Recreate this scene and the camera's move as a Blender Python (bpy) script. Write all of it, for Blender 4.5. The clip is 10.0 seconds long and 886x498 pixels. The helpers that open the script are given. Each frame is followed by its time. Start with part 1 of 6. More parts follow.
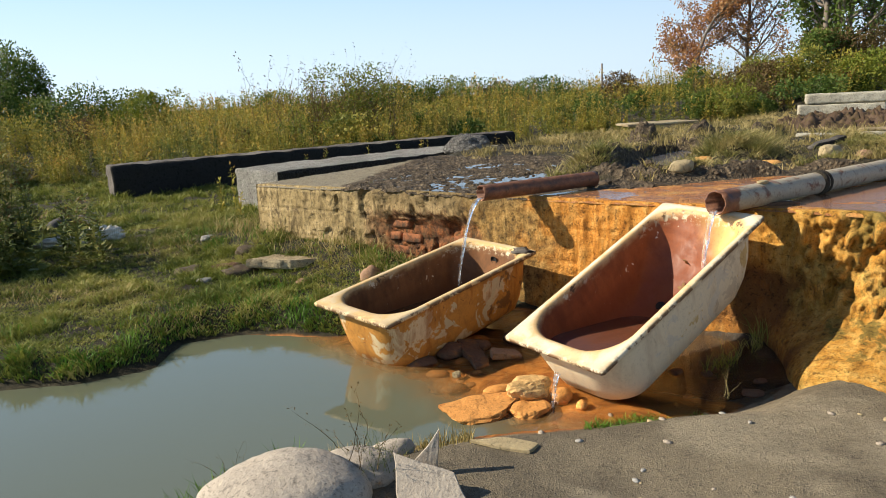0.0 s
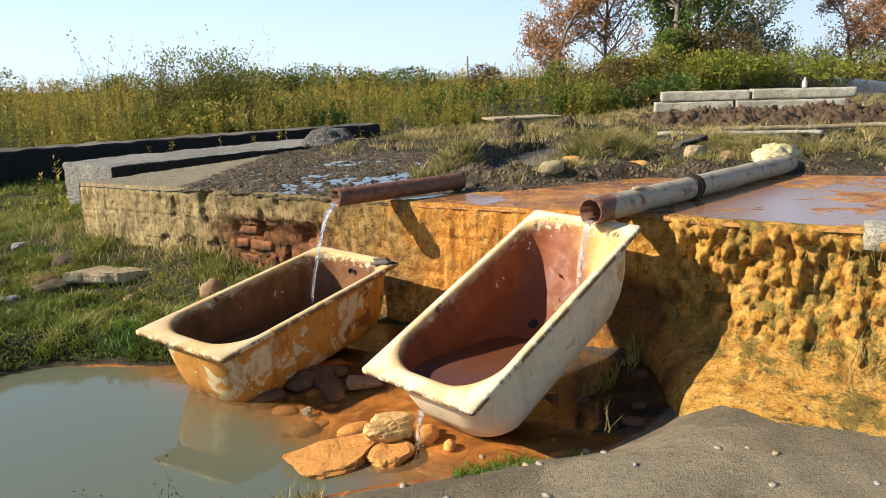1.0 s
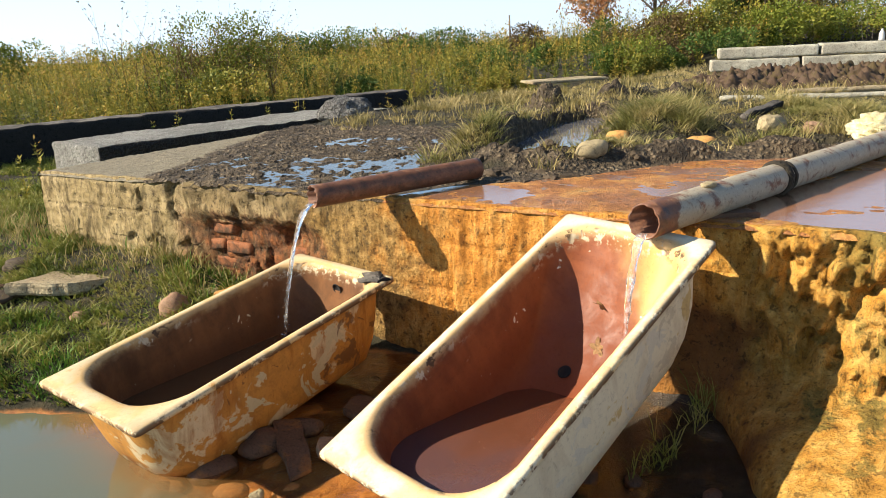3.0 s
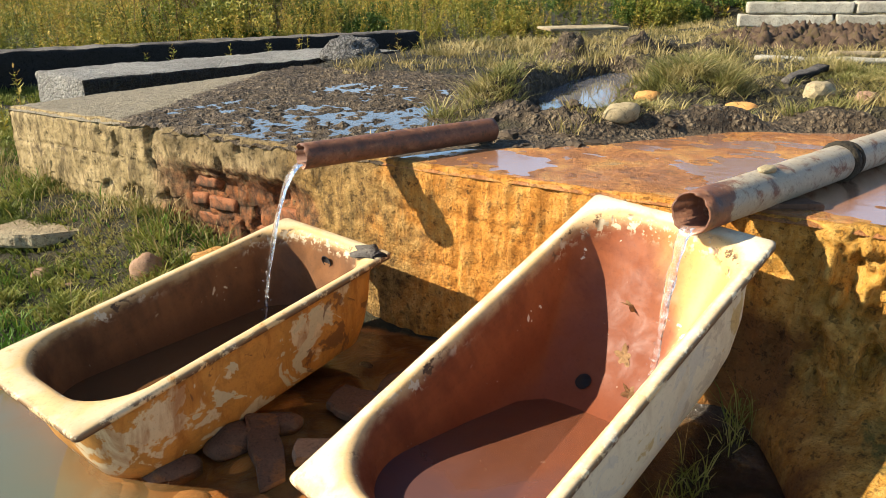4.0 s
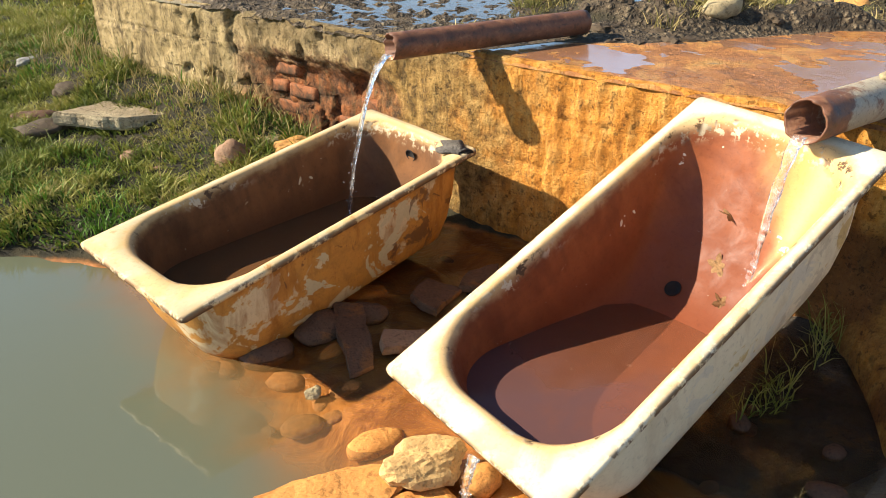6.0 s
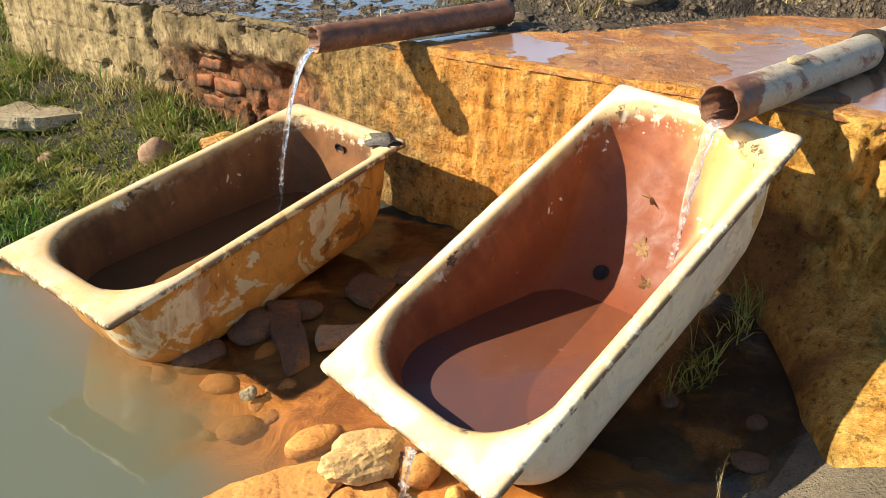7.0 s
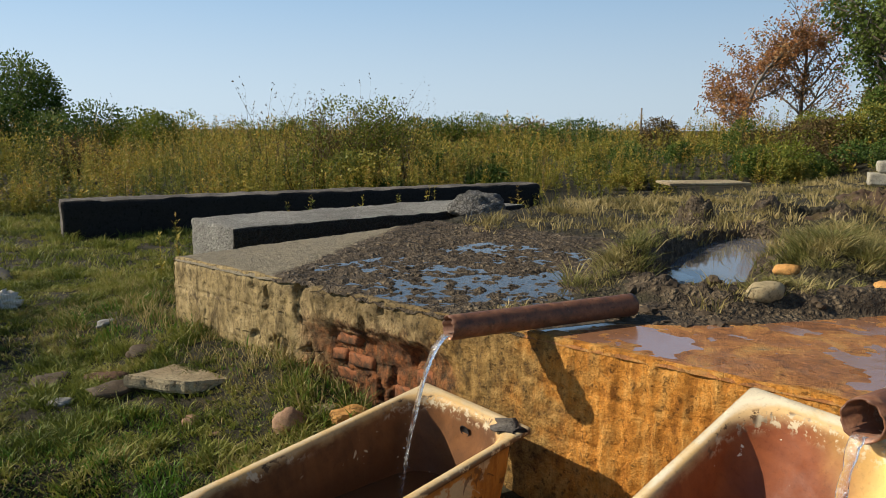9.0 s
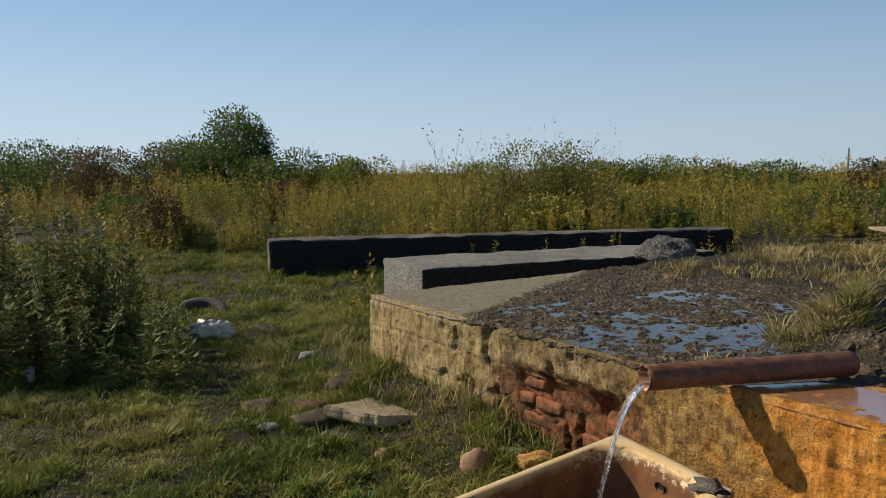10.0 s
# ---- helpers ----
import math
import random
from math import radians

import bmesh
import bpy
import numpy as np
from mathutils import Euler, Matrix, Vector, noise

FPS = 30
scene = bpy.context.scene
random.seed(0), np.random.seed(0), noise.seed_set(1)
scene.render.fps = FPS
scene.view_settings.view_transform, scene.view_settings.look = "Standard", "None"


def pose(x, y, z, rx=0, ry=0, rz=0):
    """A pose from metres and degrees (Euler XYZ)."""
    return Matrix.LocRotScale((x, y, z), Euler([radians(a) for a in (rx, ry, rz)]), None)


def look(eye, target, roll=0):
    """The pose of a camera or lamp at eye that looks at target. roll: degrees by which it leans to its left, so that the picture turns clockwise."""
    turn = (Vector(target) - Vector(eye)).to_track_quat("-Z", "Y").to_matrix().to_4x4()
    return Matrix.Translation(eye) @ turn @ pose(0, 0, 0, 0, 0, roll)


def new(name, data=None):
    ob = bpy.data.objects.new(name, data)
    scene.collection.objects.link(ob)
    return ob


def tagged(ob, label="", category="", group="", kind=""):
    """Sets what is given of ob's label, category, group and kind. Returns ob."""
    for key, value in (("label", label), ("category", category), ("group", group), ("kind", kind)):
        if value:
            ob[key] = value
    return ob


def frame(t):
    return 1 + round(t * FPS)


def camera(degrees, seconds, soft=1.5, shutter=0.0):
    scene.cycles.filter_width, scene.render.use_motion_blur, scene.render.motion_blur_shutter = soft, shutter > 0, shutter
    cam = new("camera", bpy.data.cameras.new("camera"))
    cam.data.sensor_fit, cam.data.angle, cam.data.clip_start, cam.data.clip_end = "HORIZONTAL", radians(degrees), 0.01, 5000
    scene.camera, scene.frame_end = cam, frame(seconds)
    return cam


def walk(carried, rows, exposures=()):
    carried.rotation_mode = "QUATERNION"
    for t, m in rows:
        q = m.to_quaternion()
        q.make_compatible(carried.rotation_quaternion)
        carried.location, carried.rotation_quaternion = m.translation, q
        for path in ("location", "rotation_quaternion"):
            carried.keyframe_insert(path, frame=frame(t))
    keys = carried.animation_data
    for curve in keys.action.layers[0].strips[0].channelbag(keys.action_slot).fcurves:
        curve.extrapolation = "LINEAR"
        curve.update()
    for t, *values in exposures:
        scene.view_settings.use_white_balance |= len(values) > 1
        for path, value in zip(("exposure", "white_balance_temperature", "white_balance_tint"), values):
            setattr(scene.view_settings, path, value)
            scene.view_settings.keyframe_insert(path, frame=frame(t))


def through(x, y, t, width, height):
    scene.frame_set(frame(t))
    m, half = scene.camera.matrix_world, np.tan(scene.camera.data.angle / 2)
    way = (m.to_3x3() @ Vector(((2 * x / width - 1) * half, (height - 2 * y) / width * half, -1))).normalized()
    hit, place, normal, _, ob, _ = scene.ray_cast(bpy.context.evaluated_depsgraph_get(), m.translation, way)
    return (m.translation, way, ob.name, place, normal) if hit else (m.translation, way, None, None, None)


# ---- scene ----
cam = camera(60.6, 10.0, soft=0.9)
PATH = [
    (0, (0.281, 0.301, 1.65), (0.151, 2.257, 1.254), -3.1),
    (0.5, (0.378, 0.544, 1.663), (0.404, 2.502, 1.255), -3.6),
    (1, (0.364, 0.884, 1.664), (0.576, 2.825, 1.229), -1.7),
    (1.5, (0.397, 1.118, 1.652), (0.565, 3.057, 1.193), -0.5),
    (2, (0.542, 1.473, 1.626), (0.581, 3.414, 1.144), -1.7),
    (2.5, (0.64, 1.707, 1.652), (0.72, 3.644, 1.159), -3.5),
    (4, (0.703, 2.485, 1.659), (0.777, 4.37, 0.995), -0.4),
    (4.5, (0.612, 2.527, 1.668), (0.576, 4.378, 0.911), -0.1),
    (5, (0.553, 2.528, 1.679), (0.427, 4.344, 0.85), 0.6),
    (6.5, (0.591, 2.502, 1.683), (0.587, 4.262, 0.733), -0.1),
    (7, (0.605, 2.506, 1.7), (0.691, 4.261, 0.746), 0.2),
    (7.5, (0.606, 2.494, 1.729), (0.774, 4.297, 0.881), 1.3),
    (8, (0.633, 2.478, 1.744), (0.816, 4.357, 1.082), 1.3),
    (8.5, (0.593, 2.442, 1.802), (0.74, 4.385, 1.349), 1.1),
    (9, (0.534, 2.443, 1.837), (0.33, 4.408, 1.524), 0.2),
    (9.5, (0.518, 2.433, 1.854), (0.092, 4.372, 1.613), -0.1),
    (10, (0.465, 2.414, 1.844), (-0.197, 4.29, 1.643), -0.2),
]
EXPOSURES = [(0, 0.75), (1.0, 0.87), (2.0, 1.02), (2.5, 1.02), (4.0, 1.15), (5.0, 1.2), (7.0, 1.2), (8.0, 1.15), (8.5, 0.92), (9.0, 0.27), (9.5, 0.10), (10, 0.05)]
walk(cam, [(t, look(eye, target, roll)) for t, eye, target, roll in PATH], EXPOSURES)

# ---- light ----
SUN_AZ, SUN_EL = radians(-94), radians(32.5)
SUN_DIR = Vector((math.sin(SUN_AZ) * math.cos(SUN_EL), math.cos(SUN_AZ) * math.cos(SUN_EL), math.sin(SUN_EL)))
world = bpy.data.worlds.new("sky")
scene.world = world
world.use_nodes = True
wn = world.node_tree.nodes
sky = wn.new("ShaderNodeTexSky")
sky.sky_type, sky.sun_disc = "NISHITA", False
sky.sun_elevation, sky.sun_rotation = SUN_EL, SUN_AZ
sky.air_density, sky.dust_density, sky.ozone_density = 1.0, 0.5, 4.0
wn["Background"].inputs["Strength"].default_value = 0.065
haze = wn.new("ShaderNodeHueSaturation")
haze.inputs["Saturation"].default_value = 0.95
world.node_tree.links.new(sky.outputs["Color"], haze.inputs["Color"])
height = wn.new("ShaderNodeSeparateXYZ")  # pale haze low down, turning blue and thinning out upwards
world.node_tree.links.new(wn.new("ShaderNodeTexCoord").outputs["Generated"], height.inputs[0])


def by_height(low, high, at_low, at_high):
    ease = wn.new("ShaderNodeMapRange")
    ease.interpolation_type = "SMOOTHSTEP"
    for key, value in (("From Min", low), ("From Max", high), ("To Min", at_low), ("To Max", at_high)):
        ease.inputs[key].default_value = value
    world.node_tree.links.new(height.outputs[2], ease.inputs["Value"])
    return ease.outputs["Result"]


tint, veil = wn.new("ShaderNodeMix"), wn.new("ShaderNodeMix")
tint.data_type = veil.data_type = "RGBA"
tint.inputs[6].default_value, tint.inputs[7].default_value = (6.9, 8.5, 9.9, 1.0), (3.5, 6.1, 9.2, 1.0)
world.node_tree.links.new(by_height(0.0, 0.26, 0.0, 1.0), tint.inputs[0])
world.node_tree.links.new(by_height(0.12, 0.65, 0.9, 0.0), veil.inputs[0])
sunward = wn.new("ShaderNodeMapRange")  # the haze is brighter on the sun's side
for key, value in (("From Min", -0.9), ("From Max", 0.9), ("To Min", 1.28), ("To Max", 0.82)):
    sunward.inputs[key].default_value = value
world.node_tree.links.new(height.outputs[0], sunward.inputs["Value"])
glow = wn.new("ShaderNodeVectorMath")
glow.operation = "SCALE"
world.node_tree.links.new(tint.outputs[2], glow.inputs[0])
world.node_tree.links.new(sunward.outputs["Result"], glow.inputs["Scale"])
world.node_tree.links.new(glow.outputs["Vector"], veil.inputs[7])
world.node_tree.links.new(haze.outputs["Color"], veil.inputs[6])
world.node_tree.links.new(veil.outputs[2], wn["Background"].inputs["Color"])
sun_data = bpy.data.lights.new("sun", "SUN")
sun_data.energy, sun_data.angle, sun_data.color = 5.0, radians(0.55), (1.0, 0.88, 0.70)
sun = new("sun", sun_data)
sun.rotation_euler = SUN_DIR.to_track_quat("Z", "Y").to_euler()
sun.location = SUN_DIR * 60


# ---- material helpers ----
class Nodes:
    """A small builder for node materials."""

    def __init__(self, name):
        self.mat = bpy.data.materials.new(name)
        self.mat.use_nodes = True
        self.tree = self.mat.node_tree
        self.bsdf = self.tree.nodes["Principled BSDF"]
        self.out = self.tree.nodes["Material Output"]
        self.coord = self.tree.nodes.new("ShaderNodeTexCoord").outputs["Object"]

    def put(self, socket, value):
        if hasattr(value, "is_output"):
            self.tree.links.new(value, socket)
        elif isinstance(value, tuple) and len(value) == 3:
            socket.default_value = (*value, 1.0) if len(socket.default_value) == 4 else value
        else:
            socket.default_value = value

    def noise(self, scale, detail=4.0, rough=0.55, distort=0.0, coord=None):
        n = self.tree.nodes.new("ShaderNodeTexNoise")
        n.inputs["Scale"].default_value, n.inputs["Detail"].default_value = scale, detail
        n.inputs["Roughness"].default_value, n.inputs["Distortion"].default_value = rough, distort
        self.put(n.inputs["Vector"], coord if coord else self.coord)
        return n.outputs["Fac"]

    def voronoi(self, scale, coord=None, feature="F1"):
        n = self.tree.nodes.new("ShaderNodeTexVoronoi")
        n.feature = feature
        n.inputs["Scale"].default_value = scale
        self.put(n.inputs["Vector"], coord if coord else self.coord)
        return n.outputs["Distance"]

    def scaled(self, x, y, z):
        n = self.tree.nodes.new("ShaderNodeMapping")
        n.inputs["Scale"].default_value = (x, y, z)
        self.put(n.inputs["Vector"], self.coord)
        return n.outputs["Vector"]

    def attribute(self, name):
        n = self.tree.nodes.new("ShaderNodeAttribute")
        n.attribute_name = name
        return n.outputs["Fac"]

    def island(self):
        return self.tree.nodes.new("ShaderNodeNewGeometry").outputs["Random Per Island"]

    def random(self):
        return self.tree.nodes.new("ShaderNodeObjectInfo").outputs["Random"]

    def math(self, op, a, b=0.0, c=0.0):
        n = self.tree.nodes.new("ShaderNodeMath")
        n.operation = op
        for socket, value in zip(n.inputs, (a, b, c)):
            self.put(socket, value)
        return n.outputs[0]

    def step(self, value, low, high, to_low=0.0, to_high=1.0):
        n = self.tree.nodes.new("ShaderNodeMapRange")
        n.interpolation_type = "SMOOTHSTEP"
        for key, v in (("Value", value), ("From Min", low), ("From Max", high), ("To Min", to_low), ("To Max", to_high)):
            self.put(n.inputs[key], v)
        return n.outputs["Result"]

    def mix(self, fac, a, b, mode="MIX"):
        n = self.tree.nodes.new("ShaderNodeMix")
        n.data_type, n.blend_type = "RGBA", mode
        self.put(n.inputs[0], fac), self.put(n.inputs[6], a), self.put(n.inputs[7], b)
        return n.outputs[2]

    def ramp(self, fac, *stops):
        n = self.tree.nodes.new("ShaderNodeValToRGB")
        while len(n.color_ramp.elements) < len(stops):
            n.color_ramp.elements.new(0.5)
        for e, (p, c) in zip(n.color_ramp.elements, stops):
            e.position, e.color = p, (*c, 1.0)
        self.put(n.inputs["Fac"], fac)
        return n.outputs["Color"]

    def bump(self, height, distance=0.01, strength=1.0, normal=None):
        n = self.tree.nodes.new("ShaderNodeBump")
        n.inputs["Distance"].default_value, n.inputs["Strength"].default_value = distance, strength
        self.put(n.inputs["Height"], height)
        if normal:
            self.put(n.inputs["Normal"], normal)
        return n.outputs["Normal"]

    def grit(self, color, scale, dark=0.35, light=1.35, amount=0.8):
        """Crisp dark pits and light grains."""
        g = self.noise(scale, 6, 0.72, 0.2)
        color = self.mix(self.math("MULTIPLY", self.step(g, 0.44, 0.38), amount), color, self.mix(1.0, color, (dark, dark, dark), "MULTIPLY"))
        return self.mix(self.math("MULTIPLY", self.step(g, 0.58, 0.64), amount), color, self.mix(1.0, color, (light, light, light * 0.95), "MULTIPLY"))

    def done(self, color, rough=0.8, normal=None, metal=0.0, spec=0.5):
        self.put(self.bsdf.inputs["Base Color"], color)
        self.put(self.bsdf.inputs["Roughness"], rough)
        self.put(self.bsdf.inputs["Metallic"], metal)
        self.put(self.bsdf.inputs["Specular IOR Level"], spec)
        if normal:
            self.put(self.bsdf.inputs["Normal"], normal)
        return self.mat

    def leafy(self, color, rough=0.6, through=0.35):
        """A thin leaf: light also comes through it."""
        self.done(color, rough, spec=0.25)
        t = self.tree.nodes.new("ShaderNodeBsdfTranslucent")
        self.put(t.inputs["Color"], color)
        m = self.tree.nodes.new("ShaderNodeMixShader")
        m.inputs[0].default_value = through
        self.tree.links.new(self.bsdf.outputs[0], m.inputs[1])
        self.tree.links.new(t.outputs[0], m.inputs[2])
        self.tree.links.new(m.outputs[0], self.out.inputs["Surface"])
        return self.mat

    def watery(self, color, clear, rough=0.03, normal=None, spec=0.5):
        """Water: a mirror on top, below it clouded by 1 - clear."""
        self.done(color, rough, normal, spec=spec)
        t = self.tree.nodes.new("ShaderNodeBsdfTransparent")
        g = self.tree.nodes.new("ShaderNodeBsdfGlossy")
        g.inputs["Roughness"].default_value = rough
        if normal:
            self.put(g.inputs["Normal"], normal)
        fr = self.tree.nodes.new("ShaderNodeFresnel")
        fr.inputs["IOR"].default_value = 1.33
        if normal:
            self.put(fr.inputs["Normal"], normal)
        clearmix = self.tree.nodes.new("ShaderNodeMixShader")
        clearmix.inputs[0].default_value = 0.5
        self.put(clearmix.inputs[0], fr.outputs[0])
        self.tree.links.new(t.outputs[0], clearmix.inputs[1])
        self.tree.links.new(g.outputs[0], clearmix.inputs[2])
        m = self.tree.nodes.new("ShaderNodeMixShader")
        self.put(m.inputs[0], clear)
        self.tree.links.new(self.bsdf.outputs[0], m.inputs[1])
        self.tree.links.new(clearmix.outputs[0], m.inputs[2])
        self.tree.links.new(m.outputs[0], self.out.inputs["Surface"])
        return self.mat


def stained_enamel(name, lining_low, lining_high, rim, rust, bare, cover, drips, head=None):
    """Old enamel: cream rim, rust-washed shell (cover: how much of it is bare of rust), stained lining."""
    n = Nodes(name)
    inside = n.attribute("lining")
    big, mid, fine = n.noise(3.2, 5, 0.6, 0.6), n.noise(11, 6, 0.65, 0.4), n.noise(60, 4, 0.6)
    xyz = n.tree.nodes.new("ShaderNodeSeparateXYZ")
    n.put(xyz.inputs[0], n.coord)
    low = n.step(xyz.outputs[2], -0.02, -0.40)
    # shell: broad stains with hard, flaking borders, washed downwards
    flake = n.math("ADD", n.math("MULTIPLY", big, 0.7), n.math("MULTIPLY", mid, 0.3))
    stain = n.mix(n.step(mid, 0.38, 0.62), tuple(v * 0.72 for v in rust), rust)
    shell = n.mix(n.step(flake, cover, cover + 0.025), rim, stain)
    wash = n.noise(6, 6, 0.62, 0.5, n.scaled(1.6, 1.6, 0.4))
    shell = n.mix(n.step(wash, 0.47, 0.66, 0, drips), shell, tuple(v * w for v, w in zip(rust, (0.55, 0.42, 0.35))))
    shell = n.mix(n.step(n.noise(4.3, 5, 0.6, 1.0), 0.60, 0.612), shell, n.mix(mid, tuple(v * 0.7 for v in bare), bare))
    shell = n.mix(n.math("MULTIPLY", n.step(n.noise(3.7, 6, 0.65, 1.2), 0.60, 0.63), drips), shell, (0.12, 0.055, 0.028))
    # rim: cream, yellowed in patches
    rim_tint = n.mix(n.step(n.noise(5, 5, 0.6, 0.4), 0.44, 0.60), rim, n.mix(0.55, rim, (0.70, 0.46, 0.16)))
    top = n.math("MULTIPLY", n.step(xyz.outputs[2], -0.030, -0.016), n.step(mid, 0.72, 0.60, 0.2, 1.0))
    shell = n.mix(top, shell, rim_tint)
    # lining: yellow-orange at the brim, deepening downwards
    soft = n.math("ADD", n.math("MULTIPLY", n.noise(4, 5, 0.6, 0.4, n.scaled(2.0, 1.0, 0.6)), 0.5), n.math("MULTIPLY", big, 0.5))
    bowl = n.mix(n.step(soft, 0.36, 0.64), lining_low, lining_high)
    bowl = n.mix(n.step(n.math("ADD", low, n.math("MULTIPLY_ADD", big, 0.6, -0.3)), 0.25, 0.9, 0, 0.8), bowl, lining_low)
    if head:
        reach = n.math("ADD", n.math("ADD", xyz.outputs[0], n.math("MULTIPLY", xyz.outputs[1], -1.3)), n.math("MULTIPLY_ADD", big, 0.3, -0.15))
        bowl = n.mix(n.step(reach, 1.30, 1.66), bowl, n.mix(mid, tuple(v * 0.85 for v in head), head))
    chips = n.math("MULTIPLY", n.step(n.noise(24, 4, 0.6, 0.3, n.scaled(1.0, 1.0, 0.6)), 0.69, 0.70), n.step(big, 0.46, 0.52))
    bowl = n.mix(chips, bowl, bare)
    brim = n.mix(mid, (0.55, 0.30, 0.09), (0.72, 0.50, 0.22))
    edge_at = n.math("ADD", inside, n.math("MULTIPLY_ADD", mid, 0.35, -0.175))
    color = n.mix(n.step(edge_at, 0.10, 0.34, 0, 0.8), shell, brim)
    color = n.mix(n.step(edge_at, 0.40, 0.68), color, bowl)
    band = n.step(n.math("ABSOLUTE", n.math("SUBTRACT", inside, 0.52)), 0.26, 0.08)
    spots = n.math("MULTIPLY", n.step(n.noise(24, 6, 0.72), 0.52, 0.545), n.step(n.noise(2.3, 3, 0.5, 0.6), 0.43, 0.54))
    crust = n.math("MULTIPLY", band, spots)
    color = n.mix(crust, color, n.mix(n.step(n.noise(5, 3), 0.46, 0.54), (0.10, 0.055, 0.025), (0.64, 0.54, 0.36)))
    edge = n.math("MULTIPLY", n.attribute("lip"), n.step(n.noise(13, 6, 0.7), 0.44, 0.50))
    color = n.mix(edge, color, n.mix(mid, (0.05, 0.028, 0.016), (0.20, 0.09, 0.035)))
    color = n.mix(0.22, color, n.mix(fine, (0.35, 0.28, 0.2), (1, 1, 1)), "MULTIPLY")
    color = n.grit(color, 70, 0.7, 1.1, 0.5)
    h = n.math("ADD", n.math("MULTIPLY", mid, 0.5), n.math("MULTIPLY", n.math("ADD", fine, n.math("ADD", crust, chips)), 0.4))
    return n.done(color, n.step(mid, 0.3, 0.7, 0.48, 0.72), n.bump(h, 0.003, 0.5), spec=0.3)


def rust_pipe(name, paint, cover):
    n = Nodes(name)
    mid, fine = n.noise(14, 6, 0.65, 0.3), n.noise(90, 4, 0.6)
    rust = n.ramp(mid, (0.3, (0.06, 0.028, 0.016)), (0.55, (0.17, 0.07, 0.035)), (0.75, (0.28, 0.15, 0.08)))
    worn = n.math("ADD", n.noise(9, 7, 0.7, 0.5), n.math("MULTIPLY", n.attribute("mouth"), -0.5))
    color = n.mix(n.step(worn, cover - 0.05, cover + 0.09), rust, n.mix(mid, tuple(v * 0.7 for v in paint), paint))
    color = n.grit(color, 60, 0.55, 1.3)
    return n.done(color, n.step(mid, 0.3, 0.7, 0.45, 0.75), n.bump(n.math("ADD", mid, n.math("MULTIPLY", fine, 0.4)), 0.004, 0.7))


def concrete(name, light, dark, moss=0.0, bumpy=0.02, mould_shade=None, gravel=0.0):
    n = Nodes(name)
    big, mid, fine = n.noise(1.6, 6, 0.62, 0.4), n.noise(9, 6, 0.65), n.noise(70, 5, 0.65)
    pits = n.step(n.voronoi(38), 0.08, 0.3)
    color = n.mix(n.step(big, 0.35, 0.65), dark, light)
    color = n.mix(n.step(mid, 0.5, 0.7, 0, 0.6), color, tuple(v * 0.6 for v in dark))
    color = n.mix(n.step(n.noise(3.3, 6, 0.7), 0.56, 0.64, 0, moss), color, (0.06, 0.075, 0.025))
    # faces towards local -y near black: mould, plus their shade painted into the colour
    if mould_shade:
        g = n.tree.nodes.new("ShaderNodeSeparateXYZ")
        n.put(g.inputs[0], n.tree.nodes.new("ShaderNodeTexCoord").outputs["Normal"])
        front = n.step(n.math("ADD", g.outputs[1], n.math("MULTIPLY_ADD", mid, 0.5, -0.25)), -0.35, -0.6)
        color = n.mix(front, color, mould_shade)
    color = n.mix(0.6, color, n.mix(n.math("MULTIPLY", fine, pits), (0.35, 0.33, 0.3), (1, 1, 1)), "MULTIPLY")
    color = n.grit(n.grit(color, 24, 0.4, 1.35), 70, 0.45, 1.4)
    h = n.math("ADD", mid, n.math("MULTIPLY", n.math("MULTIPLY", fine, pits), 0.6))
    if gravel:  # pebbles standing out of the worn face
        v = n.math("ADD", n.voronoi(21, None, "DISTANCE_TO_EDGE"), n.math("MULTIPLY_ADD", fine, 0.3, -0.1))
        gap = n.step(v, 0.16, 0.02, 0, gravel)
        color = n.mix(gap, color, tuple(q * 0.35 for q in dark))
        h = n.math("ADD", h, n.step(v, 0.0, 0.3, 0, 1.6))
    return n.done(color, 0.9, n.bump(h, bumpy, 0.9), spec=0.2)


def rock_material(name, a, b, stain, amount):
    n = Nodes(name)
    color = n.mix(n.noise(6, 6, 0.6, 0.3), a, b)
    color = n.mix(n.step(n.noise(4, 5, 0.65, 0.5), amount, amount + 0.12), color, stain)
    fine = n.noise(55, 5, 0.65)
    color = n.mix(0.45, color, n.mix(fine, (0.4, 0.38, 0.35), (1, 1, 1)), "MULTIPLY")
    color = n.grit(n.grit(color, 30, 0.55, 1.2), 110, 0.55, 1.25)
    return n.done(color, 0.8, n.bump(n.math("ADD", n.noise(14, 5), n.math("MULTIPLY", fine, 0.5)), 0.008, 0.8), spec=0.3)


def leaf_material(name, *colors, rough=0.6, through=0.25, spots=0.9):
    n = Nodes(name)
    stops = [(i / max(1, len(colors) - 1), c) for i, c in enumerate(colors)]
    color = n.ramp(n.math("ADD", n.math("MULTIPLY", n.island(), 0.42), n.math("MULTIPLY", n.step(n.noise(spots, 3), 0.32, 0.68), 0.58)), *stops)
    return n.leafy(color, rough, through)


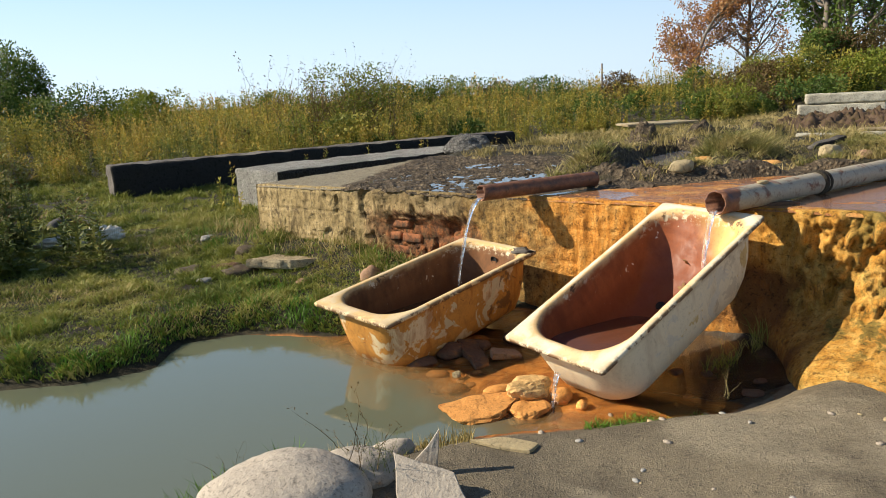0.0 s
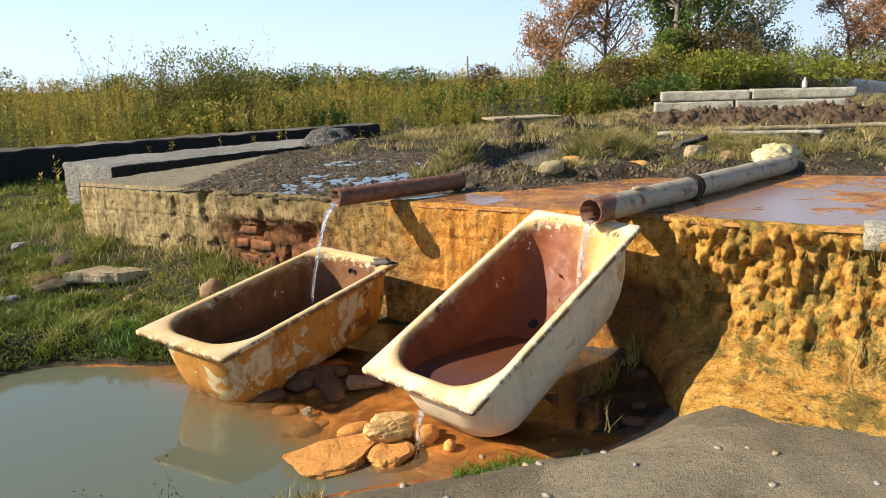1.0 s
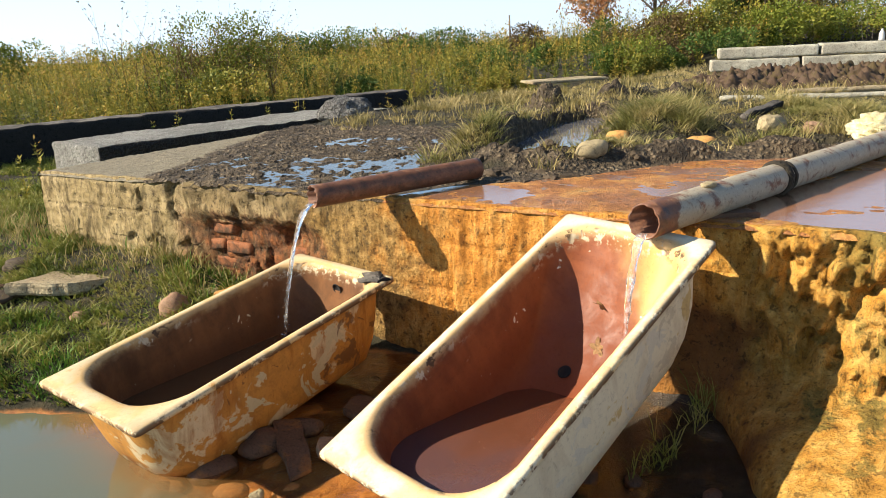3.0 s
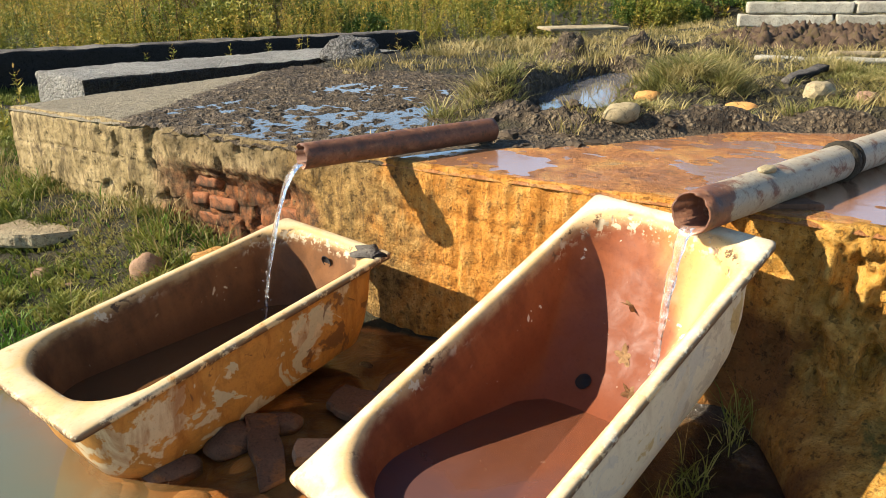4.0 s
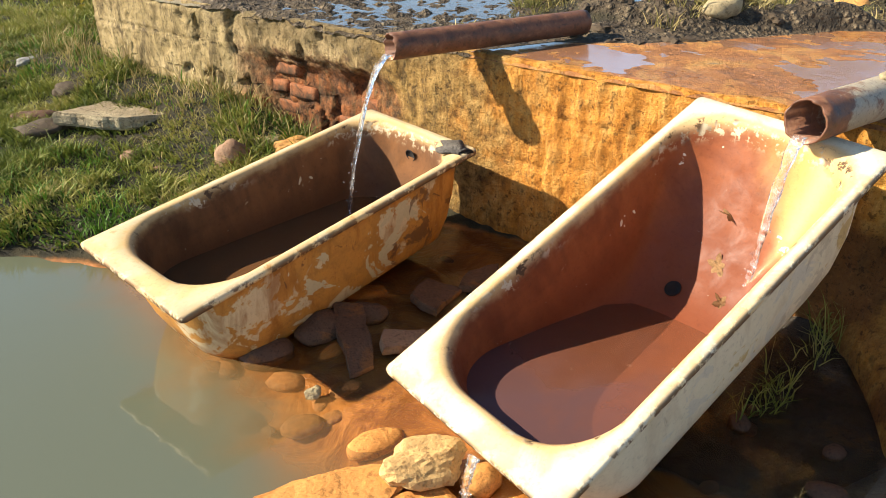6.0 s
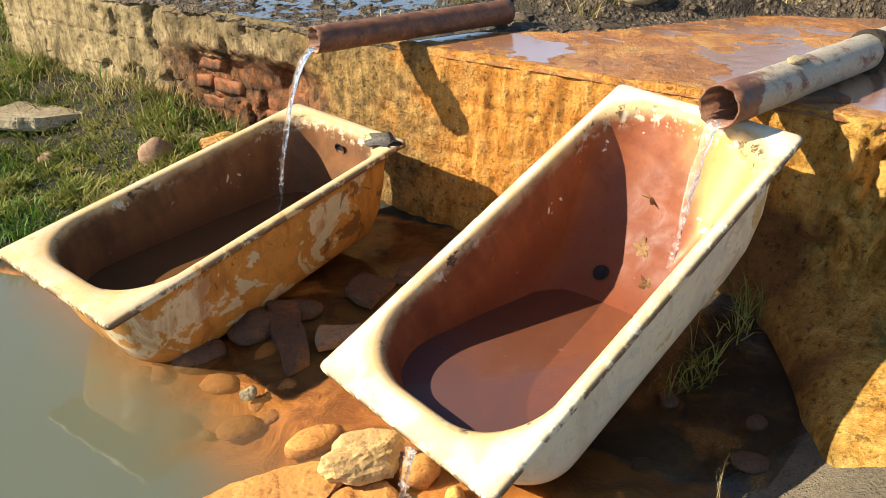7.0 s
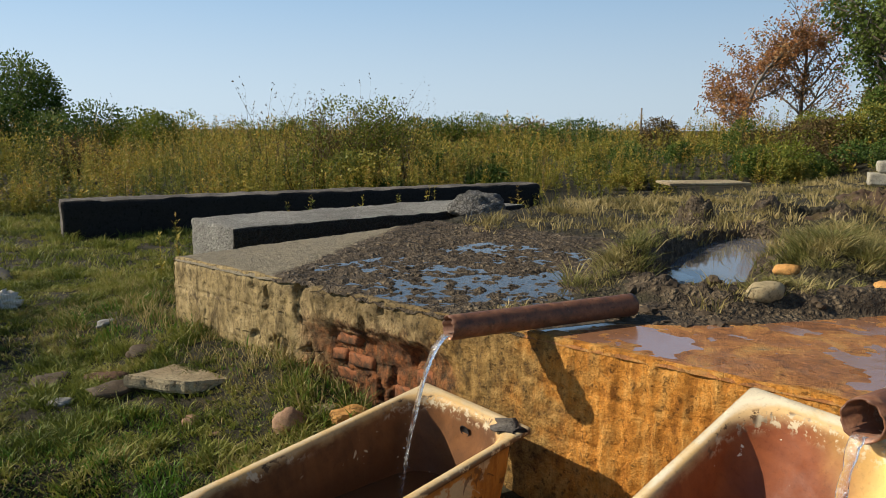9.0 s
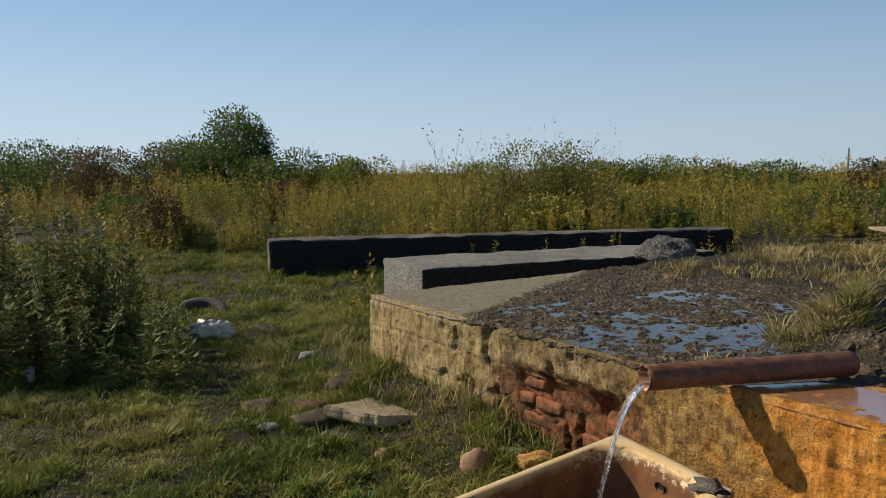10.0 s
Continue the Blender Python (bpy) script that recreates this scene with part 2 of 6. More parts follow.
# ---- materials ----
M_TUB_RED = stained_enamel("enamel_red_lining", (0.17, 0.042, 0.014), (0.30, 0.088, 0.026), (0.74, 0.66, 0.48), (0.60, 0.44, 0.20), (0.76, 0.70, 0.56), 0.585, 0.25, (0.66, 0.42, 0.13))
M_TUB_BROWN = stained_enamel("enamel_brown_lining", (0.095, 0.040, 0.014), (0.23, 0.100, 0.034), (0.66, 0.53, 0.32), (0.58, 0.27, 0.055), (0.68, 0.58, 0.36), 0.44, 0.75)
M_PIPE_RUST = rust_pipe("rusted_iron", (0.30, 0.17, 0.10), 0.62)
M_PIPE_GREY = rust_pipe("grey_paint_on_iron", (0.42, 0.36, 0.26), 0.40)
M_BEAM = concrete("weathered_concrete", (0.52, 0.51, 0.47), (0.36, 0.35, 0.32), mould_shade=(0.050, 0.048, 0.044), bumpy=0.03, gravel=0.4)
M_BEAM_DARK = concrete("blackened_concrete", (0.22, 0.20, 0.175), (0.10, 0.09, 0.08), mould_shade=(0.030, 0.029, 0.028))
M_KERB = concrete("pale_concrete", (0.60, 0.57, 0.46), (0.42, 0.39, 0.31))
M_FLAG = concrete("flagstone", (0.56, 0.47, 0.30), (0.36, 0.28, 0.17))
M_DARK = Nodes("black_hole").done((0.012, 0.010, 0.009), 0.9)


def ground_material():
    n = Nodes("soil")
    grass, gravel, silt = n.attribute("grass"), n.attribute("gravel"), n.attribute("silt")
    big, mid, fine = n.noise(1.3, 6, 0.6), n.noise(9, 6, 0.65), n.noise(110, 5, 0.7)
    peb = n.voronoi(55)
    turf = n.ramp(mid, (0.3, (0.016, 0.014, 0.007)), (0.5, (0.034, 0.030, 0.013)), (0.7, (0.075, 0.060, 0.030)))
    grit = n.mix(n.step(big, 0.35, 0.65), (0.135, 0.112, 0.077), (0.235, 0.195, 0.130))
    grit = n.mix(n.step(n.noise(0.9, 5, 0.65, 0.5), 0.52, 0.66, 0, 0.7), grit, (0.35, 0.30, 0.21))
    grit = n.mix(n.step(peb, 0.22, 0.05, 0, 0.55), grit, n.mix(n.noise(31, 2), (0.12, 0.1, 0.08), (0.42, 0.38, 0.3)))
    mud = n.mix(n.step(n.noise(5, 6, 0.65, 0.6), 0.4, 0.6), (0.22, 0.075, 0.015), (0.42, 0.165, 0.034))
    wob = n.math("MULTIPLY_ADD", mid, 0.6, -0.3)
    wet = n.attribute("wet")
    sludge = n.ramp(n.noise(7, 6, 0.65, 0.5), (0.35, (0.035, 0.031, 0.026)), (0.55, (0.090, 0.076, 0.060)), (0.7, (0.19, 0.115, 0.050)))
    color = n.mix(n.step(n.math("ADD", gravel, wob), 0.35, 0.65), turf, grit)
    color = n.mix(n.step(n.math("ADD", silt, wob), 0.35, 0.65), color, mud)
    color = n.mix(n.step(n.math("ADD", wet, wob), 0.35, 0.65), color, sludge)
    color = n.mix(n.step(silt, 0.3, 0.6, 0.6, 0.15), color, n.mix(fine, (0.3, 0.28, 0.25), (1, 1, 1)), "MULTIPLY")
    color = n.mix(n.step(silt, 0.3, 0.6, 1.0, 0.25), color, n.grit(n.grit(color, 40, 0.5, 1.3), 140, 0.55, 1.4))
    h = n.math("ADD", n.math("MULTIPLY", mid, 0.8), n.math("ADD", n.math("MULTIPLY", fine, 0.35), n.math("MULTIPLY", n.step(peb, 0.3, 0.0), 0.3)))
    h = n.mix(n.step(silt, 0.3, 0.7), h, n.noise(5, 5, 0.6, 0.8))
    rough = n.math("MINIMUM", n.step(silt, 0.4, 0.7, 0.92, 0.4), n.step(wet, 0.3, 0.7, 0.92, 0.22))
    return n.done(color, rough, n.bump(h, 0.028, 0.9), spec=0.35)


def upper_material():
    n = Nodes("mud_and_ochre")
    ochre, turf = n.attribute("ochre"), n.attribute("turf")
    mid, fine = n.noise(12, 6, 0.65), n.noise(80, 5, 0.7)
    mud = n.ramp(mid, (0.32, (0.050, 0.036, 0.021)), (0.5, (0.150, 0.112, 0.067)), (0.68, (0.31, 0.24, 0.15)))
    pale = n.mix(mid, (0.20, 0.17, 0.11), (0.36, 0.31, 0.21))
    clay = n.ramp(n.noise(5, 6, 0.65, 0.8, n.scaled(1, 1, 1)), (0.3, (0.20, 0.085, 0.035)), (0.48, (0.46, 0.19, 0.055)), (0.6, (0.60, 0.31, 0.085)), (0.75, (0.30, 0.22, 0.12)))
    soil = n.ramp(mid, (0.3, (0.035, 0.030, 0.014)), (0.6, (0.10, 0.085, 0.04)), (0.8, (0.18, 0.15, 0.08)))
    wob = n.math("MULTIPLY_ADD", mid, 0.5, -0.25)
    color = n.mix(n.step(n.math("ADD", n.attribute("bare"), wob), 0.4, 0.6), mud, pale)
    color = n.mix(n.step(n.math("ADD", turf, wob), 0.4, 0.6), color, soil)
    color = n.mix(n.step(n.math("ADD", ochre, wob), 0.4, 0.6), color, clay)
    color = n.mix(0.5, color, n.mix(fine, (0.35, 0.33, 0.3), (1, 1, 1)), "MULTIPLY")
    color = n.grit(n.grit(color, 26, 0.4, 1.4), 90, 0.5, 1.5)
    wet = n.math("MULTIPLY", n.step(ochre, 0.3, 0.7), n.step(n.noise(2.2, 4), 0.35, 0.6))
    rough = n.mix(wet, (0.85, 0.85, 0.85), (0.25, 0.25, 0.25))
    crumb = n.math("ADD", n.step(n.voronoi(24), 0.55, 0.1), n.math("MULTIPLY", n.step(n.voronoi(60), 0.5, 0.1), 0.6))
    loose = n.math("MULTIPLY", n.step(ochre, 0.6, 0.3), n.step(n.math("ADD", n.attribute("bare"), wob), 0.6, 0.3, 0.12, 1.0))
    color = n.mix(n.math("MULTIPLY", n.step(crumb, 0.55, 0.2, 0, 0.75), loose), color, n.mix(1.0, color, (0.40, 0.37, 0.34), "MULTIPLY"))
    h = n.math("ADD", n.math("ADD", mid, n.math("MULTIPLY", fine, 0.5)), n.math("MULTIPLY", crumb, loose))
    return n.done(color, rough, n.bump(h, 0.03, 0.9), spec=0.4)


def wall_material():
    n = Nodes("stained_wall")
    u = n.tree.nodes.new("ShaderNodeSeparateXYZ")
    n.put(u.inputs[0], n.coord)
    along, up = u.outputs[0], u.outputs[2]
    big, mid, fine = n.noise(2.2, 6, 0.62, 0.4), n.noise(13, 6, 0.68), n.noise(75, 5, 0.7)
    drip = n.noise(6, 6, 0.65, 0.4, n.scaled(3.0, 3.0, 0.55))
    place = n.math("ADD", along, n.math("MULTIPLY_ADD", big, 1.2, -0.6))
    beige = n.ramp(n.math("ADD", n.math("MULTIPLY", mid, 0.5), n.math("MULTIPLY", big, 0.5)), (0.34, (0.15, 0.105, 0.045)), (0.48, (0.38, 0.285, 0.13)), (0.62, (0.54, 0.42, 0.22)))
    brick = n.ramp(mid, (0.35, (0.08, 0.04, 0.022)), (0.5, (0.24, 0.10, 0.04)), (0.62, (0.42, 0.15, 0.05)), (0.75, (0.30, 0.20, 0.10)))
    olive = n.ramp(mid, (0.36, (0.14, 0.08, 0.025)), (0.5, (0.36, 0.215, 0.065)), (0.62, (0.52, 0.33, 0.11)))
    orange = n.ramp(n.math("ADD", n.math("MULTIPLY", drip, 0.6), n.math("MULTIPLY", mid, 0.4)), (0.34, (0.30, 0.105, 0.014)), (0.48, (0.66, 0.275, 0.042)), (0.62, (0.78, 0.42, 0.11)))
    ochre = n.ramp(n.math("ADD", n.math("MULTIPLY", drip, 0.45), n.math("MULTIPLY", mid, 0.55)), (0.34, (0.14, 0.060, 0.012)), (0.45, (0.58, 0.28, 0.042)), (0.60, (0.76, 0.46, 0.12)))
    weedy = n.ramp(mid, (0.36, (0.035, 0.030, 0.012)), (0.52, (0.17, 0.13, 0.05)), (0.66, (0.36, 0.28, 0.12)))
    color = n.mix(n.math("MULTIPLY", n.step(place, 1.4, 1.9), n.step(n.math("ADD", up, n.math("MULTIPLY_ADD", mid, 0.5, -0.25)), 0.74, 0.60, 0.12, 1.0)), beige, brick)
    color = n.mix(n.step(place, 2.45, 2.8), color, olive)
    color = n.mix(n.step(place, 3.15, 3.5), color, orange)
    color = n.mix(n.step(place, 4.7, 5.2), color, ochre)
    color = n.mix(n.step(place, 6.5, 7.3), color, weedy)
    color = n.mix(n.step(n.noise(4.5, 6, 0.7, 0.5), 0.58, 0.68, 0, 0.8), color, n.mix(n.step(place, 4.9, 5.4), (0.07, 0.045, 0.025), (0.09, 0.10, 0.02)))
    runs = n.noise(5, 7, 0.72, 0.9, n.scaled(3.0, 3.0, 0.7))
    color = n.mix(n.math("MULTIPLY", n.step(runs, 0.50, 0.60), n.step(along, 3.6, 2.8, 0.2, 0.65)), color, n.mix(mid, (0.05, 0.036, 0.018), (0.16, 0.11, 0.045)))
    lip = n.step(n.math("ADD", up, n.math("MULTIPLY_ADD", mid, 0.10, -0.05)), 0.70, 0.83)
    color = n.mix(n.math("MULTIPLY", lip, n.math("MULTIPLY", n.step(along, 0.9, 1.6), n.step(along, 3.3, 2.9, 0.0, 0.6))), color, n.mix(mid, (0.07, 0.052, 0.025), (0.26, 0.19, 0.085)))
    color = n.mix(0.55, color, n.mix(fine, (0.35, 0.32, 0.28), (1, 1, 1)), "MULTIPLY")
    seep = n.math("MULTIPLY", n.step(place, 4.4, 4.7), n.math("MULTIPLY", n.step(place, 5.45, 5.05), n.step(n.math("ADD", up, n.math("MULTIPLY_ADD", big, 0.5, -0.25)), 0.62, 0.40)))
    color = n.mix(seep, color, n.mix(mid, (0.07, 0.030, 0.010), (0.26, 0.115, 0.030)))
    moss = n.math("MULTIPLY", n.step(n.noise(5, 6, 0.72, 0.4), 0.50, 0.57), n.step(place, 5.1, 5.8, 0.0, 0.75))
    color = n.mix(moss, color, n.mix(mid, (0.05, 0.045, 0.015), (0.16, 0.16, 0.035)))
    color = n.grit(n.grit(color, 28, 0.30, 1.3), 85, 0.5, 1.25)
    row = n.math("FRACT", n.math("MULTIPLY_ADD", up, 5.2, n.math("MULTIPLY", big, 0.35)))
    line = n.math("MULTIPLY", n.step(n.math("ABSOLUTE", n.math("SUBTRACT", row, 0.5)), 0.05, 0.02), n.step(n.noise(5, 4, 0.7), 0.5, 0.58))
    color = n.mix(n.math("MULTIPLY", line, n.step(along, 3.1, 1.6, 0.08, 0.5)), color, (0.04, 0.028, 0.016))
    h = n.math("ADD", n.math("MULTIPLY", drip, 0.7), n.math("ADD", mid, n.math("MULTIPLY", fine, 0.4)))
    h = n.math("ADD", h, n.math("MULTIPLY", line, n.step(along, 3.1, 1.6, -0.05, -0.5)))
    h = n.math("MULTIPLY", h, n.step(along, 0.7, 1.9, 0.4, 1.0))
    return n.done(color, 0.8, n.bump(h, 0.032, 1.0), spec=0.25)


def pool_water():
    n = Nodes("milky_water")
    s = n.tree.nodes.new("ShaderNodeSeparateXYZ")
    n.put(s.inputs[0], n.coord)
    shallow = n.math("ADD", n.attribute("shallow"), n.math("MULTIPLY_ADD", n.noise(2.2, 4, 0.55, 0.6), 0.5, -0.25))
    color = n.mix(n.step(shallow, 0.15, 0.85), (0.105, 0.117, 0.080), (0.18, 0.098, 0.032))
    rip = n.noise(7, 3, 0.5, 0.4)
    return n.watery(color, n.step(shallow, 0.35, 1.0, 0.0, 0.85), 0.04, n.bump(rip, 0.004, 0.25))


def film_water(name, color, clear, wave=0.15, scale=14, rough=0.05):
    n = Nodes(name)
    return n.watery(color, clear, rough, n.bump(n.noise(scale, 4, 0.5), 0.004, wave))


def bath_water():
    """Cloudy bath: sky sheen and steam painted mauve at the foot, red-brown silt beyond."""
    n = Nodes("rusty_bath_water")
    s = n.tree.nodes.new("ShaderNodeSeparateXYZ")
    n.put(s.inputs[0], n.coord)
    from_foot = n.math("ADD", s.outputs[0], n.math("MULTIPLY_ADD", n.noise(3.5, 5, 0.6, 0.8), 0.9, -0.45))
    silt = n.mix(n.noise(26, 5, 0.65), (0.13, 0.045, 0.022), (0.22, 0.085, 0.045))
    color = n.mix(n.step(from_foot, 0.15, 0.75), (0.12, 0.060, 0.055), silt)
    return n.watery(color, n.step(from_foot, 0.3, 0.9, 0.15, 0.4), 0.10, n.bump(n.noise(12, 4, 0.5), 0.004, 0.35), 0.25)


def stream_water():
    n = Nodes("falling_water")
    n.done((0.95, 0.97, 1.0), 0.08, n.bump(n.noise(60, 4), 0.006, 0.8))
    n.put(n.bsdf.inputs["Transmission Weight"], n.step(n.noise(38, 3, 0.6), 0.45, 0.65, 1.0, 0.88))
    n.put(n.bsdf.inputs["IOR"], 1.33)
    return n.mat


M_GROUND, M_UPPER, M_WALL = ground_material(), upper_material(), wall_material()
M_POOL = pool_water()
M_PUDDLE = film_water("puddle_water", (0.035, 0.030, 0.025), 0.5)
M_HOT = film_water("hot_pool_water", (0.16, 0.16, 0.17), 0.1, 0.1, 6)
M_SILT_FILM = film_water("ochre_film_water", (0.38, 0.18, 0.09), 0.4, 0.5, 14, 0.2)
M_TUB_WATER = bath_water()
M_TUB_WATER_DARK = film_water("brown_bath_water", (0.15, 0.072, 0.030), 0.2, 0.25, 10, 0.12)
M_STREAM = stream_water()
M_ROCK = rock_material("boulder", (0.30, 0.25, 0.20), (0.46, 0.40, 0.32), (0.40, 0.20, 0.08), 0.55)
M_ROCK_RED = rock_material("reddish_stone", (0.26, 0.15, 0.09), (0.40, 0.26, 0.16), (0.36, 0.16, 0.05), 0.5)
M_ROCK_OCHRE = rock_material("ochre_stone", (0.60, 0.30, 0.085), (0.68, 0.37, 0.12), (0.46, 0.17, 0.035), 0.52)
M_ROCK_PALE = rock_material("pale_stone", (0.34, 0.27, 0.15), (0.44, 0.36, 0.21), (0.24, 0.19, 0.11), 0.55)
M_ROCK_GREY = rock_material("grey_rubble", (0.26, 0.25, 0.23), (0.42, 0.41, 0.38), (0.12, 0.12, 0.11), 0.5)
M_SILT_STONE = rock_material("silt_coated_stone", (0.30, 0.12, 0.03), (0.42, 0.19, 0.05), (0.18, 0.07, 0.02), 0.5)
M_MUD = rock_material("churned_mud", (0.045, 0.032, 0.020), (0.13, 0.094, 0.058), (0.05, 0.045, 0.02), 0.5)
M_BRICK = rock_material("old_brick", (0.26, 0.09, 0.035), (0.36, 0.14, 0.055), (0.10, 0.055, 0.03), 0.48)
M_ROCK_DARK = rock_material("wet_dark_stone", (0.10, 0.05, 0.028), (0.18, 0.10, 0.06), (0.26, 0.11, 0.035), 0.5)


# ---- mesh helpers ----
def finish(name, bm, mat, parent=None, label="", smooth=True):
    me = bpy.data.meshes.new(name)
    bm.normal_update()
    bm.to_mesh(me)
    bm.free()
    me.materials.append(mat)
    if smooth:
        me.polygons.foreach_set("use_smooth", [True] * len(me.polygons))
    ob = new(name, me)
    if parent is not None:
        ob.parent = parent
    return tagged(ob, label)


part = finish


def thing(name, m, label, category, group=""):
    ob = new(name)
    ob.matrix_basis = m
    ob.empty_display_size = 0.1
    return tagged(ob, label, category, group)


def array_mesh(name, verts, faces, mat, smooth=False, attrs=()):
    """A mesh from arrays of points and of equal-sided faces, quickly."""
    verts, faces = np.asarray(verts, np.float32), np.asarray(faces, np.int32)
    me = bpy.data.meshes.new(name)
    k = faces.shape[1]
    me.vertices.add(len(verts))
    me.vertices.foreach_set("co", verts.ravel())
    me.loops.add(faces.size)
    me.loops.foreach_set("vertex_index", faces.ravel())
    me.polygons.add(len(faces))
    me.polygons.foreach_set("loop_start", np.arange(0, faces.size, k, dtype=np.int32))
    me.polygons.foreach_set("use_smooth", np.full(len(faces), smooth))
    me.update(calc_edges=True)
    for key, values in attrs:
        me.attributes.new(key, "FLOAT", "POINT").data.foreach_set("value", np.asarray(values, np.float32).ravel())
    me.materials.append(mat)
    return new(name, me)


def grid_faces(nu, nv):
    i = np.arange(nu * nv).reshape(nv, nu)
    return np.stack([i[:-1, :-1], i[:-1, 1:], i[1:, 1:], i[1:, :-1]], -1).reshape(-1, 4)


def lattice(x, y, seed):
    h = np.sin(x * 127.1 + y * 311.7 + seed * 74.7) * 43758.5453
    return h - np.floor(h)


def value_noise(x, y, seed=0):
    xi, yi = np.floor(x), np.floor(y)
    fx, fy = x - xi, y - yi
    fx, fy = fx * fx * (3 - 2 * fx), fy * fy * (3 - 2 * fy)
    a, b = lattice(xi, yi, seed), lattice(xi + 1, yi, seed)
    c, d = lattice(xi, yi + 1, seed), lattice(xi + 1, yi + 1, seed)
    return (a + (b - a) * fx) * (1 - fy) + (c + (d - c) * fx) * fy


def fbm(x, y, seed=0, octaves=4):
    total, amp = 0.0, 0.5
    for o in range(octaves):
        total = total + amp * (value_noise(x * 2 ** o + 3.7 * o, y * 2 ** o - 1.9 * o, seed + o) - 0.5)
        amp *= 0.5
    return total


def smooth(v, low, high):
    t = np.clip((v - low) / (high - low), 0, 1)
    return t * t * (3 - 2 * t)


def inside_distance(x, y, poly):
    """Signed distance to a closed outline: positive inside."""
    px, py = np.array([p[0] for p in poly]), np.array([p[1] for p in poly])
    best, inside = np.full(np.shape(x), 1e9), np.zeros(np.shape(x), bool)
    for i in range(len(poly)):
        ax, ay, bx, by = px[i - 1], py[i - 1], px[i], py[i]
        t = np.clip(((x - ax) * (bx - ax) + (y - ay) * (by - ay)) / ((bx - ax) ** 2 + (by - ay) ** 2), 0, 1)
        best = np.minimum(best, np.hypot(x - ax - t * (bx - ax), y - ay - t * (by - ay)))
        cross = ((ay > y) != (by > y)) & (x < (bx - ax) * (y - ay) / (by - ay + 1e-12) + ax)
        inside ^= cross
    return np.where(inside, best, -best)


# ---- the lie of the land ----
CORNER, ALONG, BACK = Vector((-2.1, 7.9, 0)), Vector((0.817, -0.577, 0)), Vector((0.577, 0.817, 0))
SLAB_TOP = 0.86
SLAB_LENGTH, SLAB_DEPTH = 8.2, 7.0


def slab_uv(x, y):
    dx, dy = x - CORNER.x, y - CORNER.y
    return dx * ALONG.x + dy * ALONG.y, dx * BACK.x + dy * BACK.y


POOL = [(-6.5, 4.5), (-4.0, 4.45), (-2.8, 4.6), (-2.37, 4.64), (-1.96, 4.9), (-1.96, 5.4), (-1.54, 5.58), (-0.86, 5.42), (-0.4, 5.7), (0.2, 6.1), (0.75, 5.85), (1.4, 5.4),
        (2.0, 5.0), (2.1, 4.6), (1.85, 4.25), (1.43, 3.95), (0.97, 3.9), (0.52, 3.8), (0.05, 3.74), (-0.42, 3.58), (-0.92, 3.31), (-1.02, 3.0), (-1.1, 2.4), (-1.8, 1.7), (-3.5, 1.5), (-6.5, 2.0)]


def ground_height(x, y):
    d = inside_distance(x, y, POOL) + 0.10 * fbm(x * 2.5, y * 2.5, 5)
    u, v = slab_uv(x, y)
    far = np.hypot(x, y - 6)
    left = 0.14 + 0.07 * smooth(y, 5, 9) + 0.05 * smooth(y, 9, 14)
    near = 0.10 + 0.03 * smooth(x + 0.3 * (y - 3), 0.9, 2.9) + 0.05 * smooth(y, 3.2, 1.0)
    mixw = smooth(x - 0.4 * (y - 5), -1.6, -0.6) * smooth(y, 6.5, 5.0)
    bank = left * (1 - mixw) + near * mixw
    upper = 0.80 - 0.1 * smooth(v, 8, 14)
    behind = smooth(u, 0.1, 0.5) * smooth(v, 0.32, 0.5) * smooth(u, 40, 30)
    rise = smooth(np.hypot(x + 8, y - 8), 6, 30)
    field = left + 0.25 * rise
    bank = np.where(behind > 0, bank * (1 - behind) + upper * behind, bank * (1 - rise) + field * rise)
    mound = 1.0 * np.exp(-(((x - 15) / 7) ** 2 + ((y - 31) / 5) ** 2))
    bank = bank + mound
    bank = bank + 0.17 * np.exp(-(np.minimum(v + 0.12, 0) / 0.42) ** 2) * smooth(u, 2.6, 1.6) * smooth(u, -1.6, -0.4) * smooth(v, 0.04, -0.04)
    lumps = 0.05 * fbm(x * 1.7, y * 1.7, 1) + 0.02 * fbm(x * 9, y * 9, 2)
    shallow = smooth(x + 0.6 * (y - 4.85), -2.4, -1.2)
    bed = -0.30 * (1 - shallow) - (0.012 + 0.035 * smooth(-(x + 0.9 * (y - 4.6)), -0.45, 0.2)) * shallow + (0.05 * fbm(x * 3.2, y * 3.2, 8) + 0.03 * fbm(x * 11, y * 11, 9)) * shallow
    z = np.where(d > 0, bed * smooth(d, 0.0, 0.25), (bank + lumps) * smooth(-d, -0.02, 0.28) )
    return z


def spread(low, high, step, reach, growth=1.16):
    mid = list(np.arange(low, high, step))
    s, a = step, low
    while a > -reach:
        s *= growth
        a -= s
        mid.insert(0, a)
    s, b = step, mid[-1]
    while b < reach:
        s *= growth
        b += s
        mid.append(b)
    return np.array(mid)


